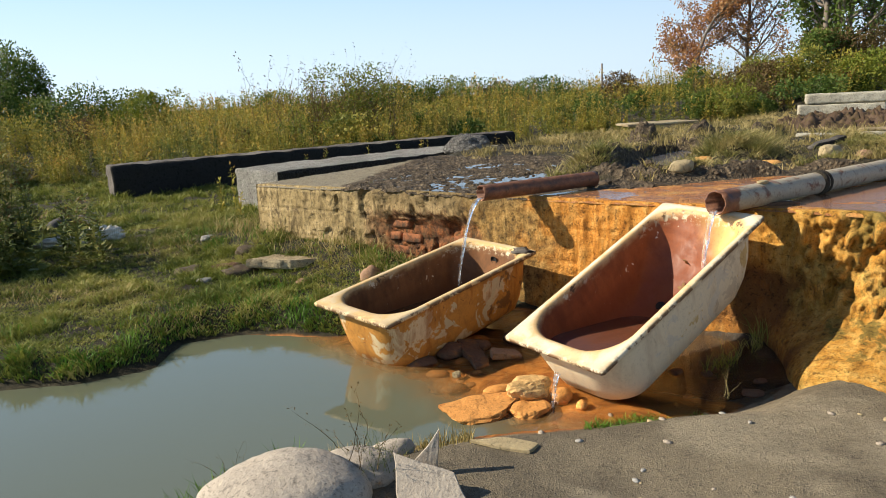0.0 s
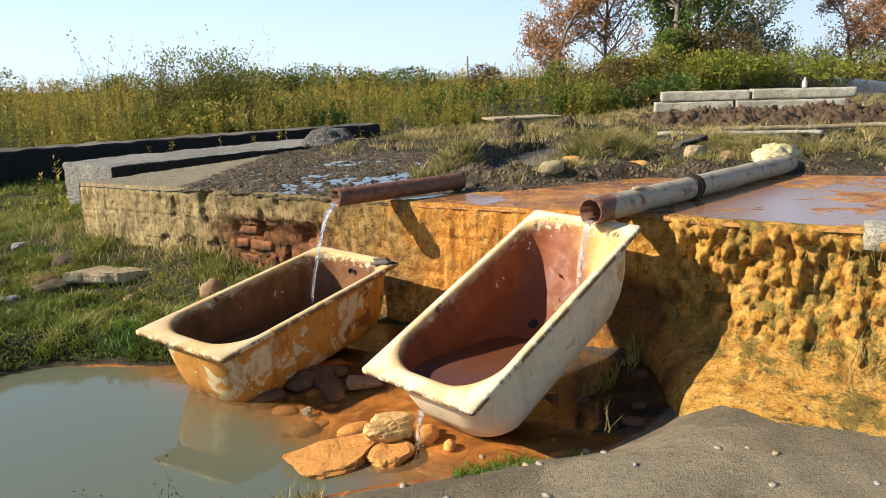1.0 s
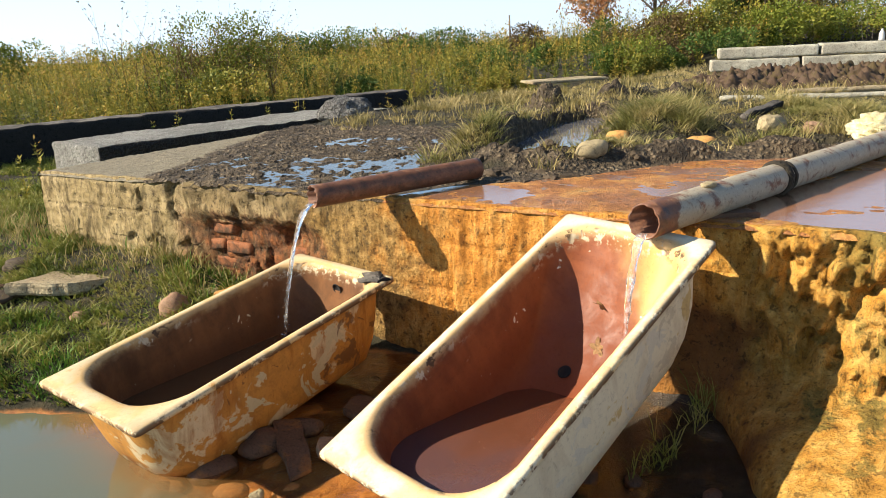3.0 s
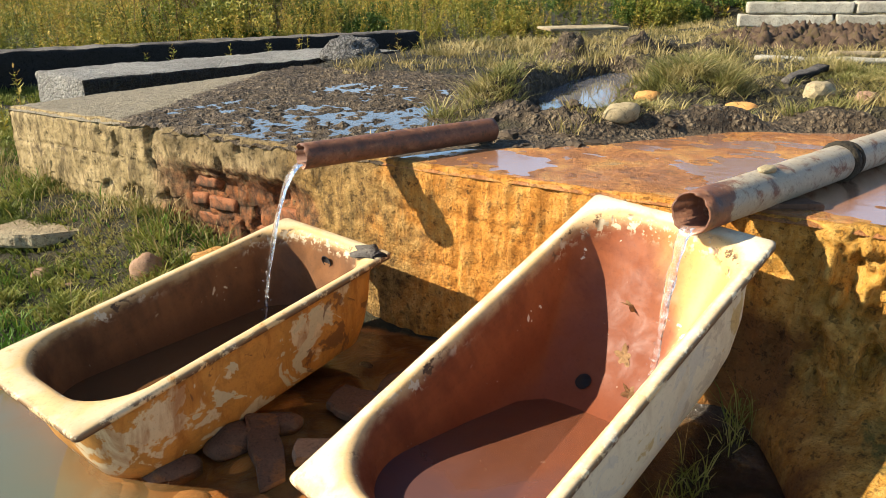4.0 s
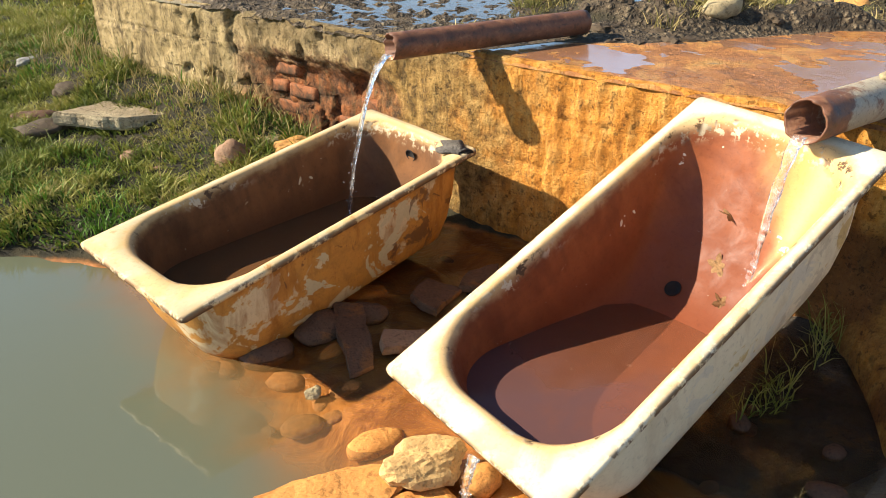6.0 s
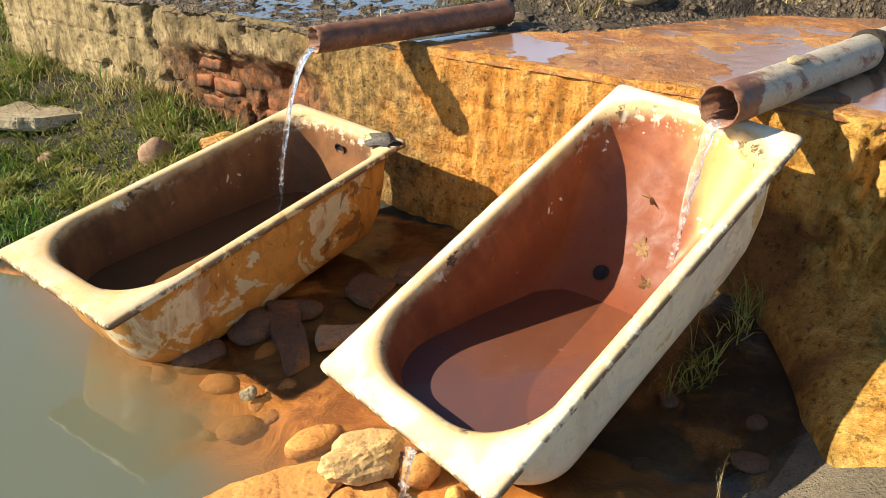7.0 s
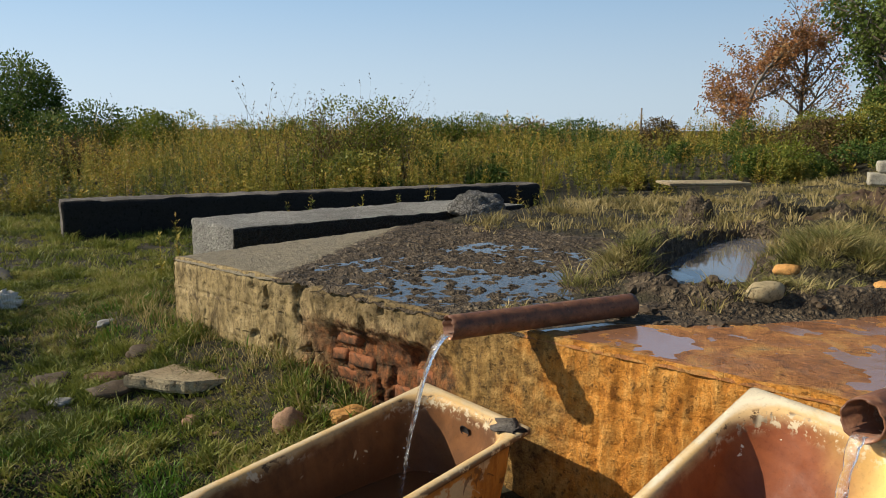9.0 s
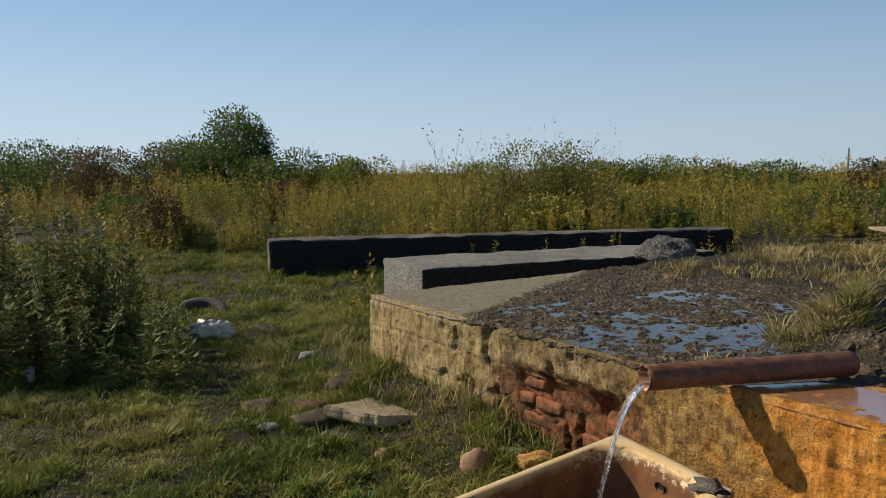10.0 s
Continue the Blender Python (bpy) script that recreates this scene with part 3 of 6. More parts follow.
def build_ground():
    xs, ys = spread(-5.0, 3.6, 0.045, 900), spread(0.6, 9.5, 0.045, 900)
    X, Y = np.meshgrid(xs, ys)
    Z = ground_height(X, Y)
    u, v = slab_uv(X, Y)
    d = inside_distance(X, Y, POOL)
    silt = np.clip(smooth(d, -0.12, 0.1) * smooth(X, -1.9, -1.2), 0, 1) * (1 - smooth(u, 4.25, 4.5) * smooth(v, -1.1, -0.9)) * (1 - 0.8 * smooth(X, 1.45, 1.7) * smooth(Y, 5.0, 4.6))
    gravel = smooth(X - 0.25 * (Y - 3), -1.6, -0.9) * smooth(Y, 5.1, 4.7)
    grass = 1 - gravel
    wet = smooth(u, 4.15, 4.45) * smooth(u - 0.5 * (v + 0.8), 5.34, 5.14) * smooth(v, -1.15, -0.95)
    ob = array_mesh("ground", np.stack([X, Y, Z], -1).reshape(-1, 3), grid_faces(len(xs), len(ys)), M_GROUND, True,
                    (("silt", silt), ("gravel", gravel), ("grass", grass), ("wet", wet)))
    tagged(ob, "grassy earth with a trodden gravel bank and ochre silt", "ground", kind="structure")


def build_pool():
    xs, ys = np.arange(-6.6, 2.3, 0.08), np.arange(1.4, 6.3, 0.08)
    X, Y = np.meshgrid(xs, ys)
    shallow = smooth(X + 0.9 * (Y - 4.6), -1.0, 0.45)
    faces = grid_faces(len(xs), len(ys))
    cx, cy = X.ravel()[faces].mean(1), Y.ravel()[faces].mean(1)
    faces = faces[inside_distance(cx, cy, POOL) > -0.25]
    ob = array_mesh("water", np.stack([X, Y, np.full_like(X, 0.0)], -1).reshape(-1, 3), faces, M_POOL, True, (("shallow", shallow),))
    ob.visible_shadow = False
    tagged(ob, "still milky green pool water turning ochre by the tubs", "pool", kind="structure")


OCHRE_EDGE = [(3.25, 0.0), (3.45, 0.40), (3.75, 0.60), (4.0, 0.85), (4.5, 1.55), (5.3, 1.95), (6.2, 2.2), (8.2, 2.4), (8.2, -0.1), (3.25, -0.1)]
HOT_POOL = [(3.28, 1.36), (3.55, 1.42), (3.66, 1.75), (3.45, 2.5), (3.3, 3.3), (3.12, 4.2), (2.75, 4.2), (2.68, 3.6), (2.8, 2.8), (3.02, 2.0)]
FAR_POOL = [(2.8, 5.2), (3.15, 5.4), (3.12, 6.3), (2.9, 6.85), (2.6, 6.6), (2.7, 5.8)]
SEEPS = [(4.50, 2.33, 0.24, 0.13), (4.28, 3.42, 0.26, 0.16), (3.97, 4.71, 0.30, 0.18), (5.15, 2.35, 0.2, 0.08)]  # small pools: centre, half sizes
TUSSOCKS = [(3.95, 2.75, 0.34, 0.42, 0.15), (3.72, 3.7, 0.32, 0.5, 0.13), (4.02, 1.42, 0.22, 0.20, 0.10), (4.42, 1.58, 0.24, 0.20, 0.12), (4.98, 1.92, 0.24, 0.15, 0.11),
            (5.05, 3.25, 0.40, 0.30, 0.10), (5.8, 3.0, 0.5, 0.3, 0.10), (2.95, 1.75, 0.24, 0.50, 0.13), (2.62, 2.6, 0.26, 0.4, 0.10), (4.75, 4.3, 0.45, 0.3, 0.08), (5.6, 2.35, 0.3, 0.12, 0.08)]
MUD_HEAPS = [(2.25, 4.35, 0.22, 0.22, 0.24), (3.42, 1.08, 0.20, 0.14, 0.10), (3.75, 1.12, 0.20, 0.14, 0.10), (2.55, 5.5, 0.2, 0.35, 0.14), (3.3, 5.9, 0.2, 0.5, 0.14)]


def mounds(u, v, rows):
    return sum(h * np.exp(-(((u - a) / ru) ** 2 + ((v - b) / rv) ** 2) ** 1.5) for a, b, ru, rv, h in rows)


def seep_distance(u, v):
    """Positive inside a small pool, in metres, roughly."""
    return np.maximum.reduce([(1 - np.hypot((u - a) / ru, (v - b) / rv)) * rv for a, b, ru, rv in SEEPS])


def upper_height(u, v):
    oc = inside_distance(u, v, OCHRE_EDGE)
    hp = np.maximum(np.maximum(inside_distance(u, v, HOT_POOL), inside_distance(u, v, FAR_POOL)), seep_distance(u, v))
    mudflat = smooth(u, 3.2, 2.8) * smooth(v, 3.4, 2.6)
    dry = smooth(-oc, -0.03, 0.12)
    z = 0.016 * fbm(u * 1.6, v * 2.6, 11) + (0.004 + 0.008 * dry) * fbm(u * 9, v * 13, 12) + (0.002 + 0.008 * dry) * fbm(u * 27, v * 27, 13, 2) + 0.0065
    z = z + mudflat * smooth(u + 0.5 * v, 0.9, 1.6) * (0.004 + 0.05 * fbm(u * 1.4, v * 2.2, 21, 2) + 0.028 * fbm(u * 9, v * 9, 22, 2) + 0.052 * fbm(u * 20, v * 20, 23, 3))
    rough_ground = (1 - mudflat) * smooth(-oc, 0.0, 0.25)
    z = z + rough_ground * (0.02 + 0.06 * fbm(u * 2.2, v * 2.2, 31) + 0.07 * fbm(u * 10, v * 10, 32))
    z = z + smooth(-oc, 0.0, 0.1) * (mounds(u, v, TUSSOCKS) + mounds(u, v, MUD_HEAPS) * (1 + 1.6 * fbm(u * 13, v * 13, 33)))
    lip = np.exp(-((hp + 0.14) / 0.12) ** 2)
    west = smooth(u, 3.3, 2.9)
    z = z + (0.035 + 0.07 * west) * lip * (0.7 + 1.6 * fbm(u * 6, v * 6, 41))
    z = z + 0.05 * lip * fbm(u * 17, v * 17, 42)
    z = np.where(hp > -0.02, np.minimum(z, -0.16 * smooth(hp, -0.02, 0.08)), z)
    z = z - 0.03 * smooth(0.04 - v, 0.0, 0.05)
    return SLAB_TOP + z


def build_upper():
    us, vs = np.arange(0.0, SLAB_LENGTH + 0.01, 0.018), np.concatenate([np.arange(0.0, 2.6, 0.016), np.arange(2.6, 4.4, 0.026), np.arange(4.4, SLAB_DEPTH, 0.06)])
    U, V = np.meshgrid(us, vs)
    Z = upper_height(U, V)
    oc = inside_distance(U, V, OCHRE_EDGE)
    X = CORNER.x + U * ALONG.x + V * BACK.x
    Y = CORNER.y + U * ALONG.y + V * BACK.y
    mudflat = smooth(U, 3.2, 2.8) * smooth(V, 3.4, 2.6)
    ochre = smooth(oc, -0.05, 0.05)
    turf = (1 - mudflat) * smooth(-oc, 0.25, 0.5) * (1 - np.clip(mounds(U, V, MUD_HEAPS) * 12, 0, 1)) * smooth(np.abs(inside_distance(U, V, HOT_POOL)), 0.1, 0.3)
    bare = smooth(U + 0.5 * V, 1.55, 0.9)
    ob = array_mesh("ground", np.stack([X, Y, Z], -1).reshape(-1, 3), grid_faces(len(us), len(vs)), M_UPPER, True,
                    (("ochre", ochre), ("turf", turf), ("bare", bare)))
    tagged(ob, "dark trampled mud and wet ochre silt on a slab", "ground", kind="structure")
    for name, outline, z, mat, label in (("hot_pool", HOT_POOL, SLAB_TOP - 0.02, M_HOT, "steaming grey hot spring water in a mud hollow"),
                                         ("hot_pool", FAR_POOL, SLAB_TOP - 0.02, M_HOT, "steaming grey hot spring water in a mud hollow"),
                                         ("puddle", [(1.1, 0.06), (3.2, 0.06), (3.3, 1.9), (2.6, 2.4), (1.3, 2.2)], SLAB_TOP + 0.008, M_PUDDLE, "shallow puddles reflecting the sky in dark mud"),
                                         ("water_film", OCHRE_EDGE[:-2] + [(8.2, 0.05), (3.3, 0.05)], SLAB_TOP + 0.0080, M_SILT_FILM, "thin sheet of water running over ochre silt")):
        bm = bmesh.new()
        vs_ = [bm.verts.new(CORNER + ALONG * p[0] + BACK * p[1] + Vector((0, 0, z))) for p in outline]
        bm.faces.new(vs_)
        bmesh.ops.triangulate(bm, faces=bm.faces)
        water = finish(name, bm, mat, None, label)
        water.visible_shadow = False
        tagged(water, label, "water", kind="structure")


def wall_push(u, z):
    """How far the face of the slab stands out, towards the pool."""
    plain = (1 - 0.6 * smooth(u, 2.8, 3.2) * smooth(u, 5.0, 4.6)) * (0.25 + 0.75 * smooth(u, 0.8, 1.6))
    rough_part = 0.05 * fbm(u * 3, z * 4, 51) * plain + 0.05 * fbm(u * 11, z * 9, 52) * plain + 0.02 * fbm(u * 24, z * 20, 56, 2) - 0.035 * smooth(fbm(u * 12, z * 7, 55, 3), 0.08, 0.16) * smooth(u, 0.6, 1.2) * smooth(u, 2.9, 2.5)
    boards = 0.010 * (np.abs(((z * 3.9 + 0.12 * fbm(u * 0.8, u * 0, 53)) % 1) - 0.5) < 0.04) * smooth(fbm(u * 2.0, z * 9, 54), -0.05, 0.1)
    hollow = 0.10 * smooth(u, 1.4, 1.9) * smooth(u, 3.0, 2.4) * smooth(z, 0.70, 0.55)
    knobs = 0.6 * np.abs(fbm(u * 7, z * 5, 62)) + 0.9 * np.abs(fbm(u * 16, z * 10, 64, 3)) + 0.5 * fbm(u * 30, z * 18, 65, 2)
    skirt = smooth(u, 5.15, 5.8) * 0.35 * smooth(z, 0.72, 0.1) + smooth(u, 4.95, 5.45) * 0.68 * smooth(z, 0.34, 0.03) - 0.05 * smooth(u, 4.5, 4.7) * smooth(u, 5.15, 4.9) * smooth(z, 0.80, 0.6)
    skirt = skirt + smooth(u, 4.95, 5.4) * (0.14 * fbm(u * 4, z * 4, 61) + (0.30 * knobs - 0.05) * smooth(z, 0.08, 0.3) * smooth(z, 0.90, 0.78))
    drips = smooth(u, 3.2, 3.6) * 0.05 * fbm(u * 18, z * 3.0, 71)
    return rough_part - boards - hollow + skirt + drips


def build_wall():
    us, zs = np.arange(0, SLAB_LENGTH + 0.01, 0.014), np.concatenate([np.arange(-0.12, SLAB_TOP - 0.02, 0.014), [SLAB_TOP - 0.012, SLAB_TOP + 0.002, SLAB_TOP + 0.008, SLAB_TOP + 0.009, SLAB_TOP - 0.03]])
    U, Z = np.meshgrid(us, zs)
    out = wall_push(U, Z)
    out = out - 0.03 * smooth(Z, SLAB_TOP - 0.05, SLAB_TOP) * 0.6
    for row, back in zip((-4, -3, -2, -1), (0.006, 0.022, 0.055, 0.085)):  # the lip rounds over on to the slab
        out[row] = out[row - 1] * 0.5 - back * (1 + 0.6 * fbm(us * 7, us * 0, 78)) if row == -4 else -back * (1 + 0.6 * fbm(us * 7, us * 0, 78))
    verts = np.stack([U, -out, Z + np.where(Z > 0.8, 0.012 * fbm(U * 6, U * 0, 77), 0)], -1).reshape(-1, 3)
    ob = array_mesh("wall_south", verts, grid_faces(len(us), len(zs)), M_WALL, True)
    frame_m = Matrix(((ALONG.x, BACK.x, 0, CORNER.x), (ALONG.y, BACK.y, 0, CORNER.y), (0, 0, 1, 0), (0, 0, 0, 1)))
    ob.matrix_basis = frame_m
    tagged(ob, "crumbling concrete retaining wall stained orange by spring water", "wall", kind="structure")
    vs = np.arange(0, 4.0, 0.03)
    V, Z = np.meshgrid(vs, zs[:-3])
    side = array_mesh("wall_west", np.stack([0.02 * fbm(V * 4, Z * 5, 81) + 0.0, V, Z], -1).reshape(-1, 3), grid_faces(len(vs), len(zs) - 3)[:, ::-1], M_WALL, True)
    side.matrix_basis = frame_m
    tagged(side, "beige concrete end of a retaining wall", "wall", kind="structure")


build_ground()
build_pool()
build_upper()
build_wall()


# ---- tubs ----
def tub_ring(length, width, inset_f, inset_b, inset_s, rf, rb, z, k=12):
    """A closed outline with rounded corners: x from the foot end, y to the left."""
    x0, x1, hy = inset_f, length - inset_b, width / 2 - inset_s
    pts = []
    for cx, cy, r, a0 in ((x1 - rb, hy - rb, rb, 0), (x0 + rf, hy - rf, rf, 90), (x0 + rf, -hy + rf, rf, 180), (x1 - rb, -hy + rb, rb, 270)):
        for i in range(k + 1):
            a = radians(a0 + 90 * i / k)
            pts.append((cx + r * math.cos(a), cy + r * math.sin(a), z))
    return pts


def tub(m, material, water_mat, level, length, width, label, depth=0.44, slope=0.0):
    tub_thing = thing("bathtub", m, label, "bathtub")
    L, W = length, width
    k = slope
    rings = [  # inset at foot, back, sides; corner radii; height; lining mask; lip mask
        (0.42, 0.30 + 0.14 * k, 0.20, 0.06, 0.06, -depth, 0, 0), (0.24, 0.20 + 0.12 * k, 0.11, 0.12, 0.10, -depth + 0.005, 0, 0), (0.150, 0.12 + 0.10 * k, 0.060, 0.19, 0.14, -depth + 0.05, 0, 0),
        (0.115, 0.085 + 0.06 * k, 0.032, 0.21, 0.16, -depth + 0.14, 0, 0), (0.085, 0.060 + 0.03 * k, 0.018, 0.21, 0.16, -0.18, 0, 0), (0.066, 0.050 + 0.02 * k, 0.013, 0.20, 0.15, -0.06, 0, 0),
        (0.060, 0.044, 0.011, 0.20, 0.14, -0.034, 0, 0.3), (0.010, 0.010, 0.010, 0.02, 0.02, -0.030, 0, 1), (0.0, 0.0, 0.0, 0.022, 0.022, -0.024, 0, 1),
        (0.0, 0.0, 0.0, 0.022, 0.022, -0.006, 0, 0.8), (0.008, 0.008, 0.008, 0.025, 0.025, 0.0, 0, 0.35), (0.045, 0.032, 0.020, 0.13, 0.09, 0.003, 0.0, 0),
        (0.080, 0.055, 0.034, 0.21, 0.15, 0.001, 0.25, 0), (0.095, 0.068, 0.043, 0.215, 0.16, -0.006, 0.42, 0), (0.105, 0.078, 0.051, 0.22, 0.17, -0.022, 0.55, 0),
        (0.113, 0.090 + 0.02 * k, 0.058, 0.22, 0.17, -0.07, 0.75, 0), (0.130, 0.115 + 0.10 * k, 0.072, 0.22, 0.18, -0.18, 1, 0), (0.150, 0.16 + 0.19 * k, 0.095, 0.21, 0.18, -depth + 0.14, 1, 0),
        (0.18, 0.20 + 0.28 * k, 0.125, 0.18, 0.16, -depth + 0.055, 1, 0), (0.26, 0.26 + 0.31 * k, 0.18, 0.12, 0.12, -depth + 0.025, 1, 0), (0.42, 0.36 + 0.32 * k, 0.25, 0.06, 0.06, -depth + 0.018, 1, 0)]
    bm = bmesh.new()
    lining, lip = bm.verts.layers.float.new("lining"), bm.verts.layers.float.new("lip")
    loops = []
    for f, b, s, rf, rb, z, inner, edge in rings:
        loop = [bm.verts.new(p) for p in tub_ring(L, W, f, b, s, rf, rb, z)]
        for w in loop:
            w[lining], w[lip] = inner, edge
            q = noise.noise(w.co * 5.0) * 0.003
            w.co += Vector((q, q, q))
        loops.append(loop)
    n = len(loops[0])
    for a, b in zip(loops, loops[1:]):
        for i in range(n):
            bm.faces.new((a[i - 1], a[i], b[i], b[i - 1]))
    bm.faces.new(loops[0][::-1])
    bm.faces.new(loops[-1])
    bmesh.ops.recalc_face_normals(bm, faces=bm.faces)
    inner_bm = bm.copy()
    part("shell", bm, material, tub_thing)
    # water cut level with the world
    inv = m.inverted()
    co, no = inv @ Vector((0, 0, level)), inv.to_3x3() @ Vector((0, 0, 1))
    lay = inner_bm.verts.layers.float["lining"]
    bmesh.ops.delete(inner_bm, geom=[fc for fc in inner_bm.faces if min(w[lay] for w in fc.verts) < 0.5], context="FACES")
    cut = bmesh.ops.bisect_plane(inner_bm, geom=inner_bm.verts[:] + inner_bm.edges[:] + inner_bm.faces[:], plane_co=co, plane_no=no)
    ring = [g for g in cut["geom_cut"] if isinstance(g, bmesh.types.BMVert)]
    pts = [w.co.copy() for w in ring]
    inner_bm.free()
    c = sum(pts, Vector()) / len(pts)
    pts.sort(key=lambda p: math.atan2(p.y - c.y, p.x - c.x))
    wb = bmesh.new()
    wb.faces.new([wb.verts.new(c + (p - c) * 1.01) for p in pts])
    wb.normal_update()
    water = finish("bath_water", wb, water_mat, None)
    water.matrix_basis = m
    water.visible_shadow = False
    tagged(water, "rust-brown spring water standing in a bathtub", "water")
    return tub_thing


def frame_from(front_left, front_right, back_mid):
    fl, fr, bk = Vector(front_left), Vector(front_right), Vector(back_mid)
    o = (fl + fr) / 2
    x = (bk - o).normalized()
    z = x.cross(fl - fr).normalized()
    y = z.cross(x)
    return Matrix(((x.x, y.x, z.x, o.x), (x.y, y.y, z.y, o.y), (x.z, y.z, z.z, o.z), (0, 0, 0, 1)))


TUB_RED = frame_from((0.294, 4.305, 0.31), (0.812, 3.827, 0.314), (1.641, 4.998, 0.895))
TUB_BROWN = frame_from((-0.914, 4.935, 0.384), (-0.329, 4.563, 0.351), (0.336, 5.905, 0.545))


def disc_ring(m, inner, outer, depth, mat, name, parent, label=""):
    bm = bmesh.new()
    k = 24
    loops = [[bm.verts.new((r * math.cos(2 * math.pi * i / k), r * math.sin(2 * math.pi * i / k), z)) for i in range(k)]
             for r, z in ((outer, 0), (outer * 0.96, depth), (inner, depth), (inner * 0.95, -depth * 0.6))]
    for a, b in zip(loops, loops[1:]):
        for i in range(k):
            bm.faces.new((a[i - 1], a[i], b[i], b[i - 1]))
    bm.faces.new(loops[-1])
    ob = part(name, bm, mat, parent, label)
    ob.matrix_basis = m
    return ob


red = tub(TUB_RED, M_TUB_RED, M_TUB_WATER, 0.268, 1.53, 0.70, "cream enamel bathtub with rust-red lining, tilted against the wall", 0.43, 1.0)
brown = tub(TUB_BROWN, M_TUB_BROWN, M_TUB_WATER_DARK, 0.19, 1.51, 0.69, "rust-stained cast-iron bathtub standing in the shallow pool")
disc_ring(pose(1.408, -0.02, -0.10, 0, -99, 0), 0.026, 0.030, 0.003, M_DARK, "overflow_hole", brown, "empty overflow hole")
disc_ring(pose(0.985, 0.09, -0.390, 0, -18, 0), 0.024, 0.030, 0.002, M_DARK, "drain_hole", red, "dark drain hole")

chip = bmesh.new()
chip.faces.new([chip.verts.new((1.44 + 0.062 * math.cos(a) * (1 + 0.35 * math.sin(3 * a)), -0.265 + 0.075 * math.sin(a) * (1 + 0.3 * math.cos(5 * a)), 0)) for a in [i * math.pi / 12 for i in range(24)]])
lifted = bmesh.ops.extrude_face_region(chip, geom=chip.faces[:])
bmesh.ops.translate(chip, verts=[g for g in lifted["geom"] if isinstance(g, bmesh.types.BMVert)], vec=(0, 0, 0.007))
part("chipped_corner", chip, M_BEAM_DARK, brown, "blackened bare iron where enamel broke away")


# ---- pipes ----
def pipe(a, b, radius, mat, label, bore=0.85):
    a, b = Vector(a), Vector(b)
    q = (b - a).to_track_quat("Z", "Y").to_matrix().to_4x4()
    ob = thing("pipe", Matrix.Translation(a) @ q, label, "pipe")
    length, k, rows = (b - a).length, 40, 48
    bm = bmesh.new()
    lay = bm.verts.layers.float.new("mouth")
    stations = [(0.25, radius * bore), (0.0, radius * bore), (0.0, radius)] + [(length * i / rows, radius) for i in range(1, rows + 1)] + [(length, radius * bore), (length - 0.2, radius * bore)]
    loops = []
    for s, r in stations:
        loop = []
        for i in range(k):
            ang = 2 * math.pi * i / k
            d = r * (1 + 0.025 * noise.noise(Vector((math.cos(ang) * 2, math.sin(ang) * 2, s * 6))))
            nick = 0.012 * noise.noise(Vector((ang * 3, 0, 4))) if s == 0.0 else 0
            w = bm.verts.new((d * math.cos(ang), d * math.sin(ang), s + nick))
            w[lay] = max(0.0, 1 - s / 0.18)
            loop.append(w)
        loops.append(loop)
    for p, q2 in zip(loops, loops[1:]):
        for i in range(k):
            bm.faces.new((p[i - 1], p[i], q2[i], q2[i - 1]))
    bm.faces.new(loops[0])
    bm.faces.new(loops[-1][::-1])
    bmesh.ops.recalc_face_normals(bm, faces=bm.faces)
    part("tube", bm, mat, ob)
    return ob


PIPE_L_A, PIPE_L_B = Vector((0.211, 5.79, 0.94)), Vector((1.11, 6.345, 0.945))
PIPE_R_A, PIPE_R_B = Vector((1.60, 4.81, 0.945)), Vector((3.73, 6.50, 0.945))
pipe(PIPE_L_A, PIPE_L_B, 0.058, M_PIPE_RUST, "rusty iron pipe laid across the slab pouring water", 0.9)
grey_pipe = pipe(PIPE_R_A, PIPE_R_B, 0.072, M_PIPE_GREY, "long grey-painted iron pipe with a rusted mouth", 0.9)


# ---- falling water ----
def stream(start, flow, speed, end_z, r0, r1, label, seed=0):
    start, flow = Vector(start), Vector(flow).normalized()
    t_end = math.sqrt(2 * (start.z - end_z) / 9.81)
    bm = bmesh.new()
    k, rows, loops = 12, 46, []
    for j in range(rows + 1):
        t = t_end * j / rows
        c = start + flow * speed * t - Vector((0, 0, 0.5 * 9.81 * t * t))
        f = j / rows
        r = r0 * (1 - f) + r1 * f
        side = flow.cross(Vector((0, 0, 1)))
        loop = []
        for i in range(k):
            a = 2 * math.pi * i / k
            wob = 1 + (0.25 + 0.5 * f) * noise.noise(Vector((math.cos(a) * 1.3 + seed, math.sin(a) * 1.3, f * 9)))
            flat = 1.5 - 0.4 * f
            loop.append(bm.verts.new(c + side * math.cos(a) * r * wob * flat + (flow * 0.8 + Vector((0, 0, 0.3 * (1 - f)))) * math.sin(a) * r * wob * 0.7))
        loops.append(loop)
    for p, q in zip(loops, loops[1:]):
        for i in range(k):
            bm.faces.new((p[i - 1], p[i], q[i], q[i - 1]))
    bm.faces.new(loops[0][::-1])
    bm.faces.new(loops[-1])
    for _ in range(40):
        f = random.random() ** 0.5
        t = t_end * f
        c = start + flow * speed * t - Vector((0, 0, 0.5 * 9.81 * t * t))
        off = Vector((random.gauss(0, 1), random.gauss(0, 1), random.gauss(0, 1))) * 0.010 * (0.5 + f)
        bmesh.ops.create_icosphere(bm, subdivisions=1, radius=random.uniform(0.002, 0.006), matrix=Matrix.Translation(c + off))
    bmesh.ops.recalc_face_normals(bm, faces=bm.faces)
    ob = finish("water_jet", bm, M_STREAM)
    ob.visible_shadow = False
    tagged(ob, label, "water")


